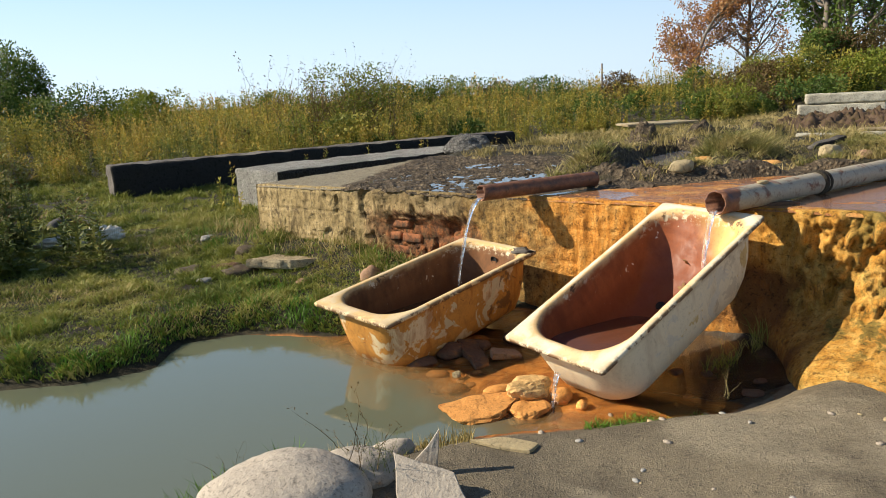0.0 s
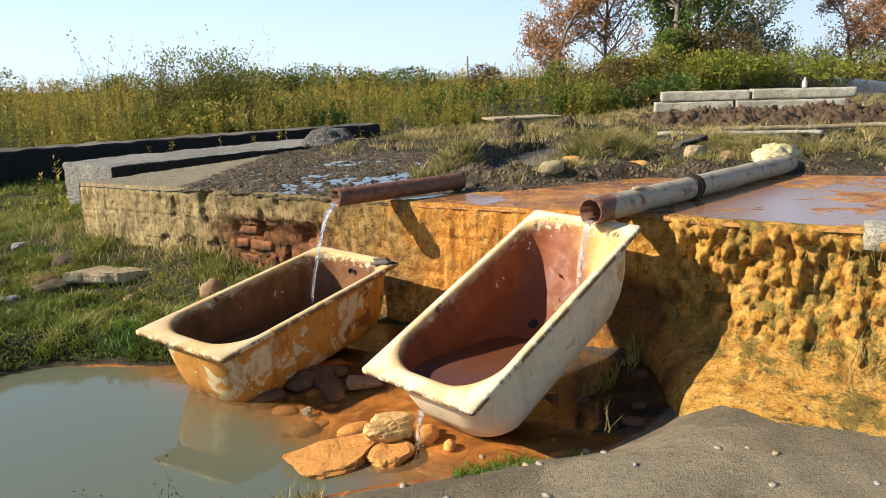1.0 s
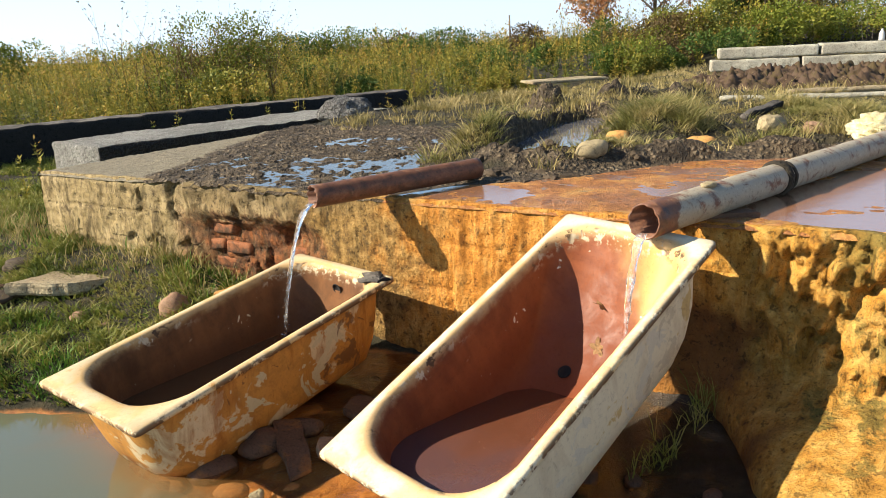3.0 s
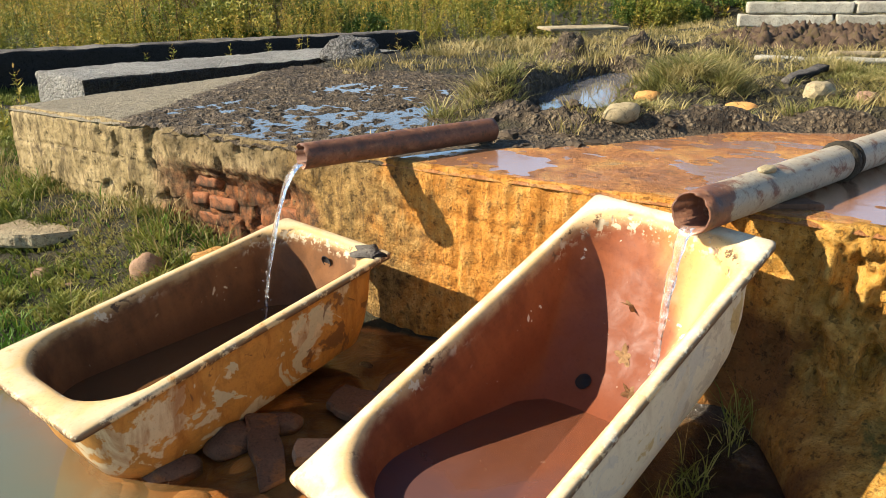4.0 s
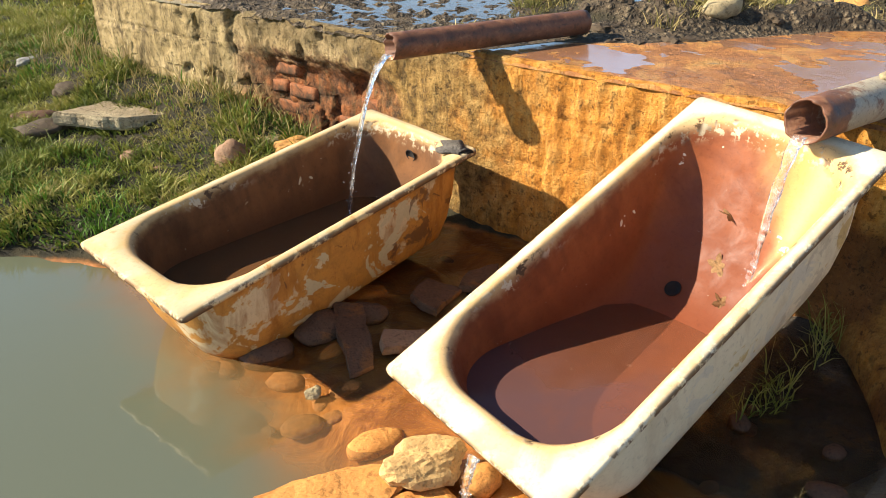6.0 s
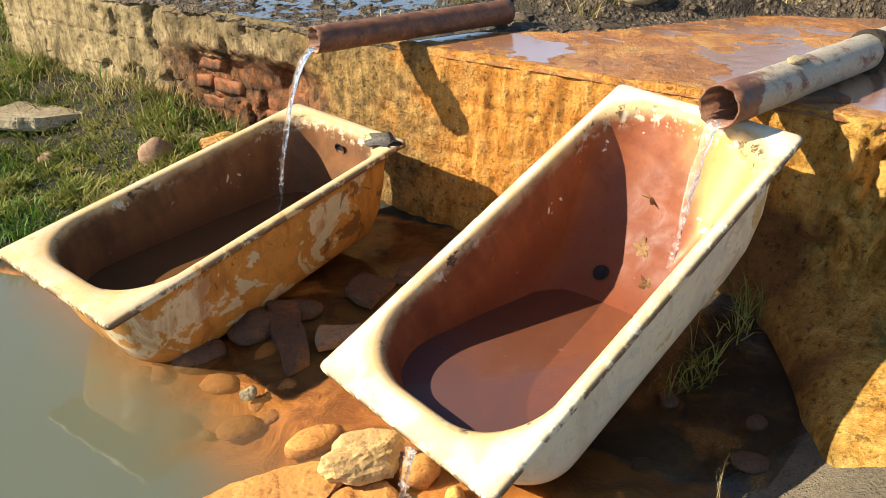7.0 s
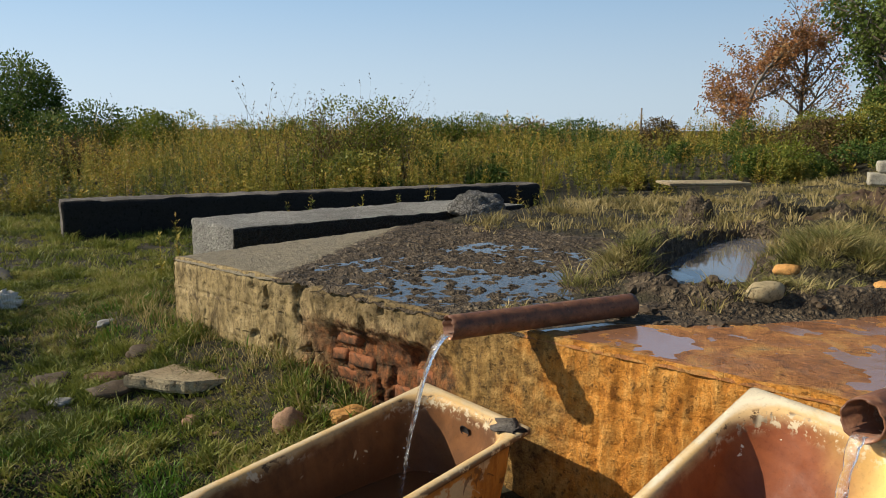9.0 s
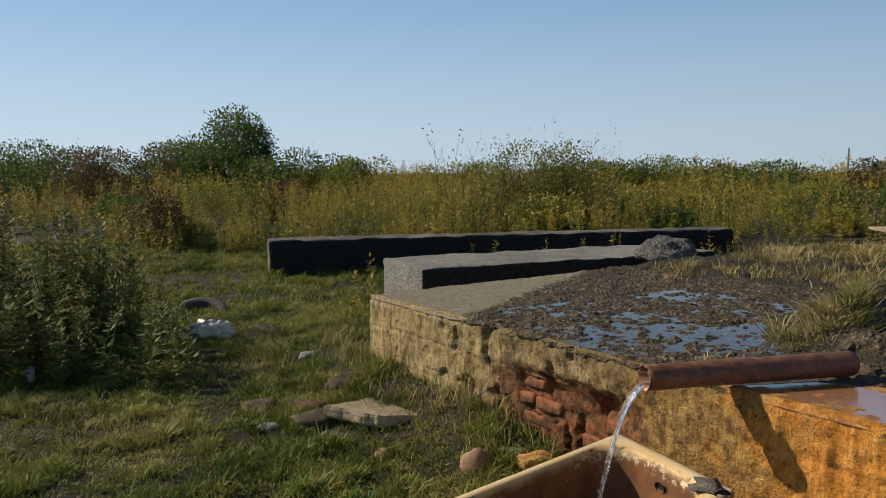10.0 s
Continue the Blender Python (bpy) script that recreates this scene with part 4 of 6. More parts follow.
stream(PIPE_L_A + Vector((0, 0, -0.035)), PIPE_L_A - PIPE_L_B, 0.62, 0.19, 0.018, 0.010, "thin clear water jet falling from a rusty pipe", 1)
stream(PIPE_R_A + Vector((0, 0, -0.045)), PIPE_R_A - PIPE_R_B, 0.42, 0.27, 0.016, 0.009, "clear water jet falling from a grey pipe", 2)
stream((0.60, 4.12, 0.18), (-0.74, -0.67, 0), 0.25, -0.02, 0.013, 0.009, "overflow water running out below a tub rim", 3)


# ---- concrete beams ----
def rough_box(name, m, size, mat, label, category, cuts=26, amount=0.035, seed=0, chip=0.018):
    ob_bm = bmesh.new()
    sx, sy, sz = size
    steps = [max(2, int(s / max(size) * cuts)) for s in size]
    bmesh.ops.create_cube(ob_bm, size=1.0)
    for axis in range(3):
        for i in range(1, steps[axis]):
            co, no = Vector((0, 0, 0)), Vector((0, 0, 0))
            co[axis], no[axis] = i / steps[axis] - 0.5, 1
            bmesh.ops.bisect_plane(ob_bm, geom=ob_bm.verts[:] + ob_bm.edges[:] + ob_bm.faces[:], plane_co=co, plane_no=no)
    for w in ob_bm.verts:
        edges = sum(abs(abs(c) - 0.5) < 1e-4 for c in w.co)
        p = Vector((w.co.x * sx, w.co.y * sy, w.co.z * sz))
        q = Vector((noise.noise(p * 3 + Vector((seed, 0, 0))), noise.noise(p * 3 + Vector((0, seed, 7))), noise.noise(p * 3 + Vector((9, 0, seed)))))
        fine = Vector((noise.noise(p * 11), noise.noise(p * 11 + Vector((5, 0, 0))), noise.noise(p * 11 + Vector((0, 5, 0)))))
        pull = chip * max(0, edges - 1) * max(0.1, 0.5 + noise.noise(p * 5))
        w.co = p * 1.0 + q * amount + fine * amount * 0.5 - Vector([math.copysign(pull, c) if abs(c) > 1e-5 else 0 for c in p])
    ob = finish(name, ob_bm, mat, None)
    ob.matrix_basis = m
    tagged(ob, label, category)
    return ob


def beam_between(a, b, width, z0, z1, mat, label, seed, cuts=130, chip=0.03):
    a, b = Vector(a), Vector(b)
    d = b - a
    yaw = math.degrees(math.atan2(d.y, d.x))
    mid = (a + b) / 2
    n = Vector((-d.y, d.x)).normalized() * width / 2
    return rough_box("concrete_beam", pose(mid.x + n.x, mid.y + n.y, (z0 + z1) / 2, 0, 0, yaw), (d.length, width, z1 - z0), mat, label, "beam", cuts, chip, seed, chip)


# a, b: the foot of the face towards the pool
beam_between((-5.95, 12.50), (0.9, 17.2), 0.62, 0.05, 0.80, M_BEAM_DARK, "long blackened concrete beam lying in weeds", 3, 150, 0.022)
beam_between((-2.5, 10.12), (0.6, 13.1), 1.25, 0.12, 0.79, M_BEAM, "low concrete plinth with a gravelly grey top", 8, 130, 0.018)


# ---- stones and rubble ----
def height_at(x, y):
    return float(ground_height(np.array([x]), np.array([y]))[0])


def upper_at(x, y):
    u, v = slab_uv(x, y)
    return float(upper_height(np.array([u]), np.array([v]))[0])


def stone(x, y, z, size, mat, label, yaw=0, tilt=0, seed=0, blocky=0.0, rough=0.16, name="stone", category="stone", group="", sub=3):
    """A stone whose foot is at z; size is its full extent; blocky flattens its sides into facets."""
    bm = bmesh.new()
    bmesh.ops.create_icosphere(bm, subdivisions=sub, radius=1.0)
    rng = random.Random(seed)
    cuts = [(Vector((rng.gauss(0, 1), rng.gauss(0, 1), rng.gauss(0, 1))).normalized(), rng.uniform(0.55, 0.85)) for _ in range(9)]
    cuts += [(Vector((0, 0, 1)), 0.6), (Vector((0, 0, -1)), 0.6)]
    for w in bm.verts:
        d = w.co.normalized()
        r = 1.0
        if blocky:
            for n, h in cuts:
                c = d.dot(n)
                if c > 0.05:
                    r = min(r, h / c) * blocky + r * (1 - blocky) if h / c < r else r
        r *= 1 + rough * noise.noise(d * 1.6 + Vector((seed, 0, 0))) + rough * 0.45 * noise.noise(d * 5 + Vector((0, seed, 0)))
        w.co = Vector((d.x * r * size[0] / 2, d.y * r * size[1] / 2, d.z * r * size[2] / 2))
    ob = finish(name, bm, mat, None, smooth=not blocky > 0.6)
    ob.matrix_basis = pose(x, y, z + size[2] * 0.42, tilt, tilt * 0.4, yaw)
    return tagged(ob, label, category, group)


def plate(x, y, z, outline, thick, mat, label, yaw=0, rx=0, ry=0, name="stone_slab", category="stone", seed=0, jag=0.012):
    """A broken slab: an outline with thickness, chipped edges and an uneven top."""
    bm = bmesh.new()
    pts = []
    for i, p in enumerate(outline):
        q = outline[(i + 1) % len(outline)]
        for k in range(6):
            f = k / 6
            j = noise.noise(Vector((p[0] + (q[0] - p[0]) * f, p[1] + (q[1] - p[1]) * f, seed)) * 9) * jag * 2
            pts.append((p[0] + (q[0] - p[0]) * f + j, p[1] + (q[1] - p[1]) * f - j))
    cx, cy = sum(p[0] for p in pts) / len(pts), sum(p[1] for p in pts) / len(pts)
    rings = []
    for s, h in ((0.94, -thick / 2), (1.0, -thick * 0.3), (1.01, thick * 0.25), (0.975, thick * 0.5), (0.7, thick * 0.52), (0.35, thick * 0.53)):
        ring = []
        for px, py in pts:
            vx, vy = cx + (px - cx) * s, cy + (py - cy) * s
            ring.append(bm.verts.new((vx, vy, h + jag * 0.7 * noise.noise(Vector((vx, vy, h + seed)) * 7))))
        rings.append(ring)
    for a, b in zip(rings, rings[1:]):
        for i in range(len(a)):
            bm.faces.new((a[i - 1], a[i], b[i], b[i - 1]))
    bm.faces.new(rings[0][::-1])
    bm.faces.new(rings[-1])
    bmesh.ops.recalc_face_normals(bm, faces=bm.faces)
    ob = finish(name, bm, mat, None, smooth=False)
    ob.matrix_basis = pose(x, y, z, rx, ry, yaw)
    return tagged(ob, label, category)


M_SLAB = rock_material("ochre_crust", (0.58, 0.245, 0.055), (0.68, 0.33, 0.095), (0.42, 0.145, 0.028), 0.55)
M_SLAB_PALE = rock_material("yellow_crust", (0.60, 0.36, 0.13), (0.70, 0.47, 0.21), (0.38, 0.17, 0.05), 0.56)
M_BOULDER = rock_material("pale_boulder", (0.36, 0.31, 0.25), (0.47, 0.42, 0.35), (0.36, 0.20, 0.09), 0.60)
M_RUBBLE = concrete("gravelly_rubble", (0.46, 0.45, 0.43), (0.22, 0.215, 0.20), bumpy=0.05, gravel=0.9)

# stones by the wall and in the grass
stone(-0.72, 6.32, 0.13, (0.20, 0.15, 0.20), M_ROCK_RED, "rounded reddish stone by the tub", 20, 8, 1)
stone(-0.56, 6.50, 0.16, (0.27, 0.16, 0.13), M_ROCK_PALE, "smooth pale oval stone below the wall", 15, 0, 2)
stone(-0.40, 6.42, 0.16, (0.26, 0.18, 0.17), M_ROCK_OCHRE, "broken ochre stone beside the tub rim", 40, 10, 3, 0.8)
stone(-0.20, 6.36, 0.20, (0.20, 0.15, 0.14), M_ROCK_RED, "broken brown stone at the wall foot", 70, 5, 4, 0.8)
stone(-1.33, 6.42, 0.10, (0.13, 0.12, 0.12), M_ROCK_RED, "small round orange stone in grass", 0, 0, 5)
stone(-1.12, 6.28, 0.10, (0.16, 0.10, 0.08), M_ROCK_RED, "flat orange stone in grass", 30, 0, 6)
stone(-1.44, 6.02, 0.08, (0.12, 0.08, 0.06), M_ROCK_RED, "small brown stone in grass", 60, 0, 7)
stone(-1.22, 6.42, 0.11, (0.08, 0.07, 0.06), M_ROCK_RED, "small orange stone in grass", 60, 0, 8)
plate(-1.58, 6.86, 0.265, [(-0.33, -0.10), (-0.10, -0.15), (0.06, -0.19), (0.32, -0.08), (0.27, 0.15), (0.02, 0.16), (-0.10, 0.19)], 0.08, M_FLAG, "flat pale flagstone resting on a grassy hummock", 10, -3, 4, seed=3, jag=0.010)
stone(-1.62, 6.92, 0.02, (0.55, 0.30, 0.24), M_ROCK_DARK, "dark clod of earth under a flagstone", 10, 0, 9, 0.3, 0.35)
stone(-2.15, 7.0, 0.12, (0.34, 0.22, 0.16), M_ROCK_DARK, "dark stone sunk in grass", 10, 0, 10, 0.5)
stone(-2.25, 6.6, 0.14, (0.20, 0.14, 0.08), M_ROCK_GREY, "small grey stone in the grass", 40, 0, 11, 0.5)

# stones under and between the tubs
stone(-0.20, 4.86, -0.06, (0.22, 0.17, 0.11), M_ROCK_DARK, "wet dark rounded stone under a tub", 20, 0, 21)
stone(-0.01, 5.00, -0.05, (0.22, 0.18, 0.13), M_ROCK_DARK, "wet reddish rounded stone under a tub", 60, 0, 22)
stone(0.16, 5.12, -0.05, (0.20, 0.15, 0.12), M_ROCK_DARK, "wet dark stone under a tub", 10, 0, 23, 0.5)
plate(0.13, 4.93, 0.012, [(-0.06, -0.22), (0.05, -0.20), (0.06, 0.20), (-0.05, 0.22)], 0.05, M_ROCK_DARK, "broken dark slab lying in silt", 18, 6, 4, seed=4)
plate(0.32, 4.92, 0.02, [(-0.10, -0.06), (0.09, -0.07), (0.11, 0.03), (-0.06, 0.06)], 0.04, M_ROCK_RED, "brownish slate slab lying in silt", 30, 10, 12, seed=5)
plate(0.42, 5.25, 0.01, [(-0.10, -0.07), (0.10, -0.08), (0.12, 0.07), (-0.06, 0.09)], 0.04, M_ROCK_DARK, "dark slab lying in silt", 70, 3, 3, seed=6)
plate(0.62, 5.42, 0.01, [(-0.12, -0.07), (0.08, -0.09), (0.12, 0.08), (-0.06, 0.06)], 0.04, M_ROCK_DARK, "dark slab lying in silt", 15, 3, 3, seed=7)
stone(0.17, 4.09, -0.045, (0.50, 0.36, 0.13), M_SLAB, "flat ochre-coated stone slab at the bank", 14, 4, 508, 0.9, 0.14, "stone_slab", "stone", "", 4)
stone(0.46, 4.21, 0.005, (0.30, 0.17, 0.15), M_SLAB_PALE, "broken yellowish block below the tub rim", 14, 8, 512, 0.9, 0.20, "stone_block", "stone", "", 4)
stone(0.43, 4.05, -0.04, (0.30, 0.22, 0.10), M_SLAB, "flat ochre stone wet with overflow", 60, 2, 510, 0.9, 0.16, "stone_slab", "stone", "", 4)
stone(0.28, 4.38, -0.045, (0.20, 0.11, 0.07), M_SLAB, "small ochre-coated stone in silt", 30, 0, 24)
stone(0.62, 4.20, -0.03, (0.13, 0.10, 0.11), M_SLAB, "ochre-coated stone beside the overflow", 30, 0, 25)
stone(0.72, 4.10, -0.02, (0.08, 0.06, 0.06), M_SLAB, "small ochre stone beside the overflow", 80, 0, 26)
stone(0.04, 4.60, -0.015, (0.07, 0.05, 0.06), M_ROCK_PALE, "small pale block in ochre silt", 30, 0, 27, 0.8)
rng = random.Random(5)
for i in range(14):
    px, py = rng.uniform(-0.55, 0.2), rng.uniform(4.4, 4.8)
    s = rng.uniform(0.04, 0.13)
    stone(px, py, -0.055 + 0.012 * (px > -0.2), (s * 1.4, s, s * 0.42), M_SILT_STONE, "ochre-coated pebble in shallow water", rng.uniform(0, 180), 0, 40 + i, 0, 0.15, "pebble", "stone", "pebbles in the silt", 2)
for i in range(8):
    px, py = rng.uniform(0.35, 1.0), rng.uniform(4.9, 5.6)
    s = rng.uniform(0.05, 0.12)
    stone(px, py - 0.3 * px + 0.2, -0.03, (s * 1.4, s, s * 0.6), M_ROCK_DARK, "wet dark pebble between the tubs", rng.uniform(0, 180), 0, 70 + i, 0.3, 0.15, "pebble", "stone", "pebbles in the silt", 2)
for i in range(9):
    px, py = rng.uniform(1.1, 1.75), rng.uniform(4.15, 4.6)
    s = rng.uniform(0.05, 0.12)
    stone(px, py, -0.03, (s * 1.4, s, s * 0.6), M_ROCK_DARK, "dark wet stone in the shaded hollow", rng.uniform(0, 180), 0, 90 + i, 0.3, 0.15, "pebble", "stone", "stones in the hollow", 2)

# bank in front
stone(-0.56, 2.98, 0.0, (0.66, 0.50, 0.32), M_BOULDER, "large smooth pale boulder with a rusty patch", 8, 3, 31, 0, 0.10, "boulder", "boulder", "", 4)
stone(-0.33, 3.22, 0.02, (0.42, 0.30, 0.22), M_BOULDER, "pale boulder half buried in the pool bank", 25, 0, 32, 0.25, 0.14, "boulder", "boulder", "", 4)
stone(-0.20, 3.47, 0.04, (0.22, 0.12, 0.11), M_BOULDER, "small pale stone on the pool bank", 20, 0, 33, 0.4)
plate(0.0, 3.03, 0.16, [(-0.15, -0.15), (0.15, -0.17), (0.10, 0.02), (-0.12, 0.14)], 0.05, M_BOULDER, "grey broken concrete shard standing on edge", 6, 48, -8, seed=12, jag=0.006)
plate(-0.04, 3.22, 0.19, [(-0.085, -0.10), (0.06, -0.09), (0.065, 0.11)], 0.03, M_BOULDER, "pointed grey shard standing in the bank", 0, 78, 0, seed=13, jag=0.005)
plate(0.30, 3.47, height_at(0.30, 3.47) + 0.012, [(-0.15, -0.02), (0.12, -0.05), (0.15, 0.03), (-0.05, 0.045)], 0.02, M_ROCK_PALE, "thin pale stone sliver on the bank", -14, 2, 2, seed=14)
for i in range(46):
    px, py = rng.uniform(0.0, 2.9), rng.uniform(2.2, 4.1)
    py -= 0.25 * max(0, 0.6 - px)
    s = rng.uniform(0.012, 0.04)
    stone(px, py, height_at(px, py) - s * 0.15, (s * 1.5, s, s * 0.6), (M_ROCK_PALE, M_ROCK_GREY, M_ROCK)[i % 3], "small stone lying on the gravel bank", rng.uniform(0, 180), 0, 120 + i, 0.4, 0.15, "pebble", "stone", "stones on the bank", 1)

# upper ground
stone(1.85, 6.60, upper_at(1.85, 6.60) - 0.03, (0.23, 0.17, 0.15), M_ROCK_PALE, "pale yellowish stone on muddy turf", 10, 0, 51, 0.4)
stone(2.30, 7.60, upper_at(2.30, 7.60) - 0.02, (0.20, 0.15, 0.10), M_ROCK_OCHRE, "orange clod on the grassy ridge", 10, 0, 52, 0.4)
stone(3.40, 7.45, upper_at(3.4, 7.45) - 0.02, (0.30, 0.22, 0.20), M_ROCK_PALE, "pale broken stone near the pipe", 30, 0, 53, 0.7)
stone(3.62, 7.30, upper_at(3.62, 7.3) - 0.02, (0.20, 0.16, 0.13), M_ROCK_RED, "reddish broken stone near the pipe", 30, 0, 54, 0.7)
stone(2.75, 7.15, upper_at(2.75, 7.15) - 0.03, (0.30, 0.22, 0.10), M_ROCK_OCHRE, "orange clay clod at the ochre edge", 80, 0, 56, 0.3)
stone(0.0, 12.1, 0.66, (0.72, 0.55, 0.46), M_RUBBLE, "heap of grey concrete rubble", 15, 0, 57, 0.4, 0.28, "rubble", "rubble", "", 4)
rng = random.Random(9)
for i in range(150):  # clods trodden out of the mud
    u, v = rng.uniform(1.2, 3.2), rng.uniform(0.1, 2.3)
    p = CORNER + ALONG * u + BACK * v
    s = rng.uniform(0.012, 0.034)
    stone(p.x, p.y, upper_at(p.x, p.y) - s * 0.2, (s * 1.4, s, s * 0.8), M_MUD, "small dark clod of trodden mud", rng.uniform(0, 180), 0, 200 + i, 0.85, 0.4, "mud_clod", "clod", "clods on the slab", 1)
for i in range(60):
    u, v = rng.uniform(3.2, 4.6), rng.uniform(0.55, 1.7)
    if inside_distance(np.array([u]), np.array([v]), OCHRE_EDGE)[0] > 0.03:
        continue
    p = CORNER + ALONG * u + BACK * v
    s = rng.uniform(0.03, 0.09)
    stone(p.x, p.y, upper_at(p.x, p.y) - s * 0.45, (s * 1.5, s, s * 0.9), M_MUD, "lump of dark churned mud by the spring", rng.uniform(0, 180), 0, 300 + i, 0.8, 0.6, "mud_clod", "clod", "clods by the spring", 2)
for i in range(9):  # bricks showing in the broken wall
    u, z = 1.62 + 0.27 * (i % 4) + 0.11 * (i // 4) + rng.uniform(-0.05, 0.05), 0.32 + 0.13 * (i // 4) + rng.uniform(-0.02, 0.02)
    p = CORNER + ALONG * u - BACK * (float(wall_push(np.array([u]), np.array([z]))[0]) - rng.uniform(0.035, 0.055))
    b = rough_box("brick", pose(p.x, p.y, z, 0, rng.uniform(-4, 4), -35.2 + rng.uniform(-6, 6)), (0.22, 0.11, 0.08), M_BRICK, "", "", 14, 0.012, 400 + i, 0.009)
    b.parent = bpy.data.objects["wall_south"]
    b.matrix_parent_inverse = b.parent.matrix_basis.inverted()
    for key in ("label", "category"):
        if key in b:
            del b[key]


# ---- pipe fittings ----
def torus_part(m, major, minor, mat, name, parent, label="", k=28, j=10, wob=0.2):
    bm = bmesh.new()
    loops = []
    for i in range(k):
        a = 2 * math.pi * i / k
        loop = []
        for q in range(j):
            b = 2 * math.pi * q / j
            r = minor * (1 + wob * noise.noise(Vector((math.cos(a) * 3, math.sin(a) * 3, q))))
            loop.append(bm.verts.new(((major + r * math.cos(b)) * math.cos(a), (major + r * math.cos(b)) * math.sin(a), r * 1.6 * math.sin(b))))
        loops.append(loop)
    for i in range(k):
        a, b = loops[i - 1], loops[i]
        for q in range(j):
            bm.faces.new((a[q - 1], b[q - 1], b[q], a[q]))
    bmesh.ops.recalc_face_normals(bm, faces=bm.faces)
    ob = part(name, bm, mat, parent, label)
    ob.matrix_basis = m
    return ob


M_RAG = concrete("dirty_rag", (0.10, 0.085, 0.06), (0.035, 0.03, 0.022))
JOINT = (Vector((2.48, 5.48, 0)) - Vector((1.60, 4.81, 0))).length
torus_part(pose(0, 0, JOINT), 0.072, 0.016, M_RAG, "clamp", grey_pipe, "dark rag-wrapped pipe clamp")
torus_part(pose(0, 0, JOINT + 0.06), 0.070, 0.010, M_RAG, "clamp", grey_pipe, "dark rag-wrapped pipe clamp")
stone(1.97, 5.09, 1.008, (0.11, 0.06, 0.03), M_ROCK_PALE, "dried mud lump stuck on a pipe", 40, 0, 60, 0.3)
plate(1.98, 5.12, SLAB_TOP + 0.012, [(-0.20, -0.05), (0.2, -0.06), (0.22, 0.05), (-0.18, 0.06)], 0.03, M_ROCK_DARK, "dark board wedged under a pipe", 5, 0, 0, "board", "board", 15)


def crumpled(x, y, z, size, mat, label, seed, name="sack", yaw=0):
    bm = bmesh.new()
    bmesh.ops.create_icosphere(bm, subdivisions=4, radius=1.0)
    for w in bm.verts:
        d = w.co.normalized()
        fold = abs(noise.noise(d * 2.3 + Vector((seed, 0, 0)))) * 0.5 + abs(noise.noise(d * 5.5 + Vector((0, seed, 0)))) * 0.25
        r = 1.15 - 1.6 * fold
        w.co = Vector((d.x * r * size[0] / 2, d.y * r * size[1] / 2, max(-0.35, d.z * r) * size[2] / 1.4))
    ob = finish(name, bm, mat, None)
    ob.matrix_basis = pose(x, y, z + size[2] * 0.25, 0, 0, yaw)
    return tagged(ob, label, "sack")


def sack_material(name, a, b):
    n = Nodes(name)
    w = n.tree.nodes.new("ShaderNodeTexWave")
    w.inputs["Scale"].default_value, w.inputs["Distortion"].default_value = 14, 3
    n.put(w.inputs["Vector"], n.coord)
    color = n.mix(n.step(n.noise(6, 5, 0.6), 0.35, 0.65), a, b)
    color = n.mix(n.step(w.outputs["Fac"], 0.7, 0.9, 0, 0.35), color, (0.2, 0.2, 0.08))
    return n.done(color, 0.55, n.bump(n.noise(30, 4), 0.006, 0.6))


M_SACK = sack_material("woven_sack", (0.50, 0.42, 0.22), (0.64, 0.57, 0.36))
M_SACK_WHITE = sack_material("white_sack", (0.60, 0.57, 0.48), (0.75, 0.72, 0.64))
crumpled(3.84, 6.86, 0.93, (0.50, 0.34, 0.15), M_SACK, "crumpled yellowish woven sack over the pipe end", 3, yaw=30)
crumpled(3.68, 6.62, 0.93, (0.30, 0.22, 0.11), M_SACK, "torn tan sack scrap on the pipe end", 8, yaw=10)
crumpled(-4.20, 8.66, height_at(-4.2, 8.66), (0.50, 0.26, 0.20), M_SACK_WHITE, "crumpled white plastic sack in grass", 5, yaw=20)
crumpled(-4.55, 8.45, height_at(-4.55, 8.45), (0.62, 0.30, 0.12), M_SACK_WHITE, "dirty flattened plastic sack in grass", 6, yaw=10)


def tyre(m, label):
    n = Nodes("perished_rubber")
    rubber = n.done(n.mix(n.noise(20, 5), (0.025, 0.025, 0.023), (0.10, 0.095, 0.085)), 0.85, n.bump(n.noise(60, 3), 0.004))
    bm = bmesh.new()
    k, j, loops = 48, 16, []
    for i in range(k):
        a = 2 * math.pi * i / k
        loop = []
        for q in range(j):
            b = 2 * math.pi * q / j
            r = 0.27 + 0.075 * math.copysign(abs(math.cos(b)) ** 0.6, math.cos(b))
            h = 0.10 * math.copysign(abs(math.sin(b)) ** 0.7, math.sin(b))
            if math.cos(b) > 0.6:
                r += 0.008 * (1 if i % 2 else -1)
            loop.append(bm.verts.new((r * math.cos(a), r * math.sin(a), h)))
        loops.append(loop)
    for i in range(k):
        a, b = loops[i - 1], loops[i]
        for q in range(j):
            bm.faces.new((a[q - 1], b[q - 1], b[q], a[q]))
    bmesh.ops.recalc_face_normals(bm, faces=bm.faces)
    ob = finish("tyre", bm, rubber)
    ob.matrix_basis = m
    tagged(ob, label, "tyre")


tyre(pose(-5.2, 9.8, 0.14, 20, 12, 0), "old grey tyre half sunk in the grass")

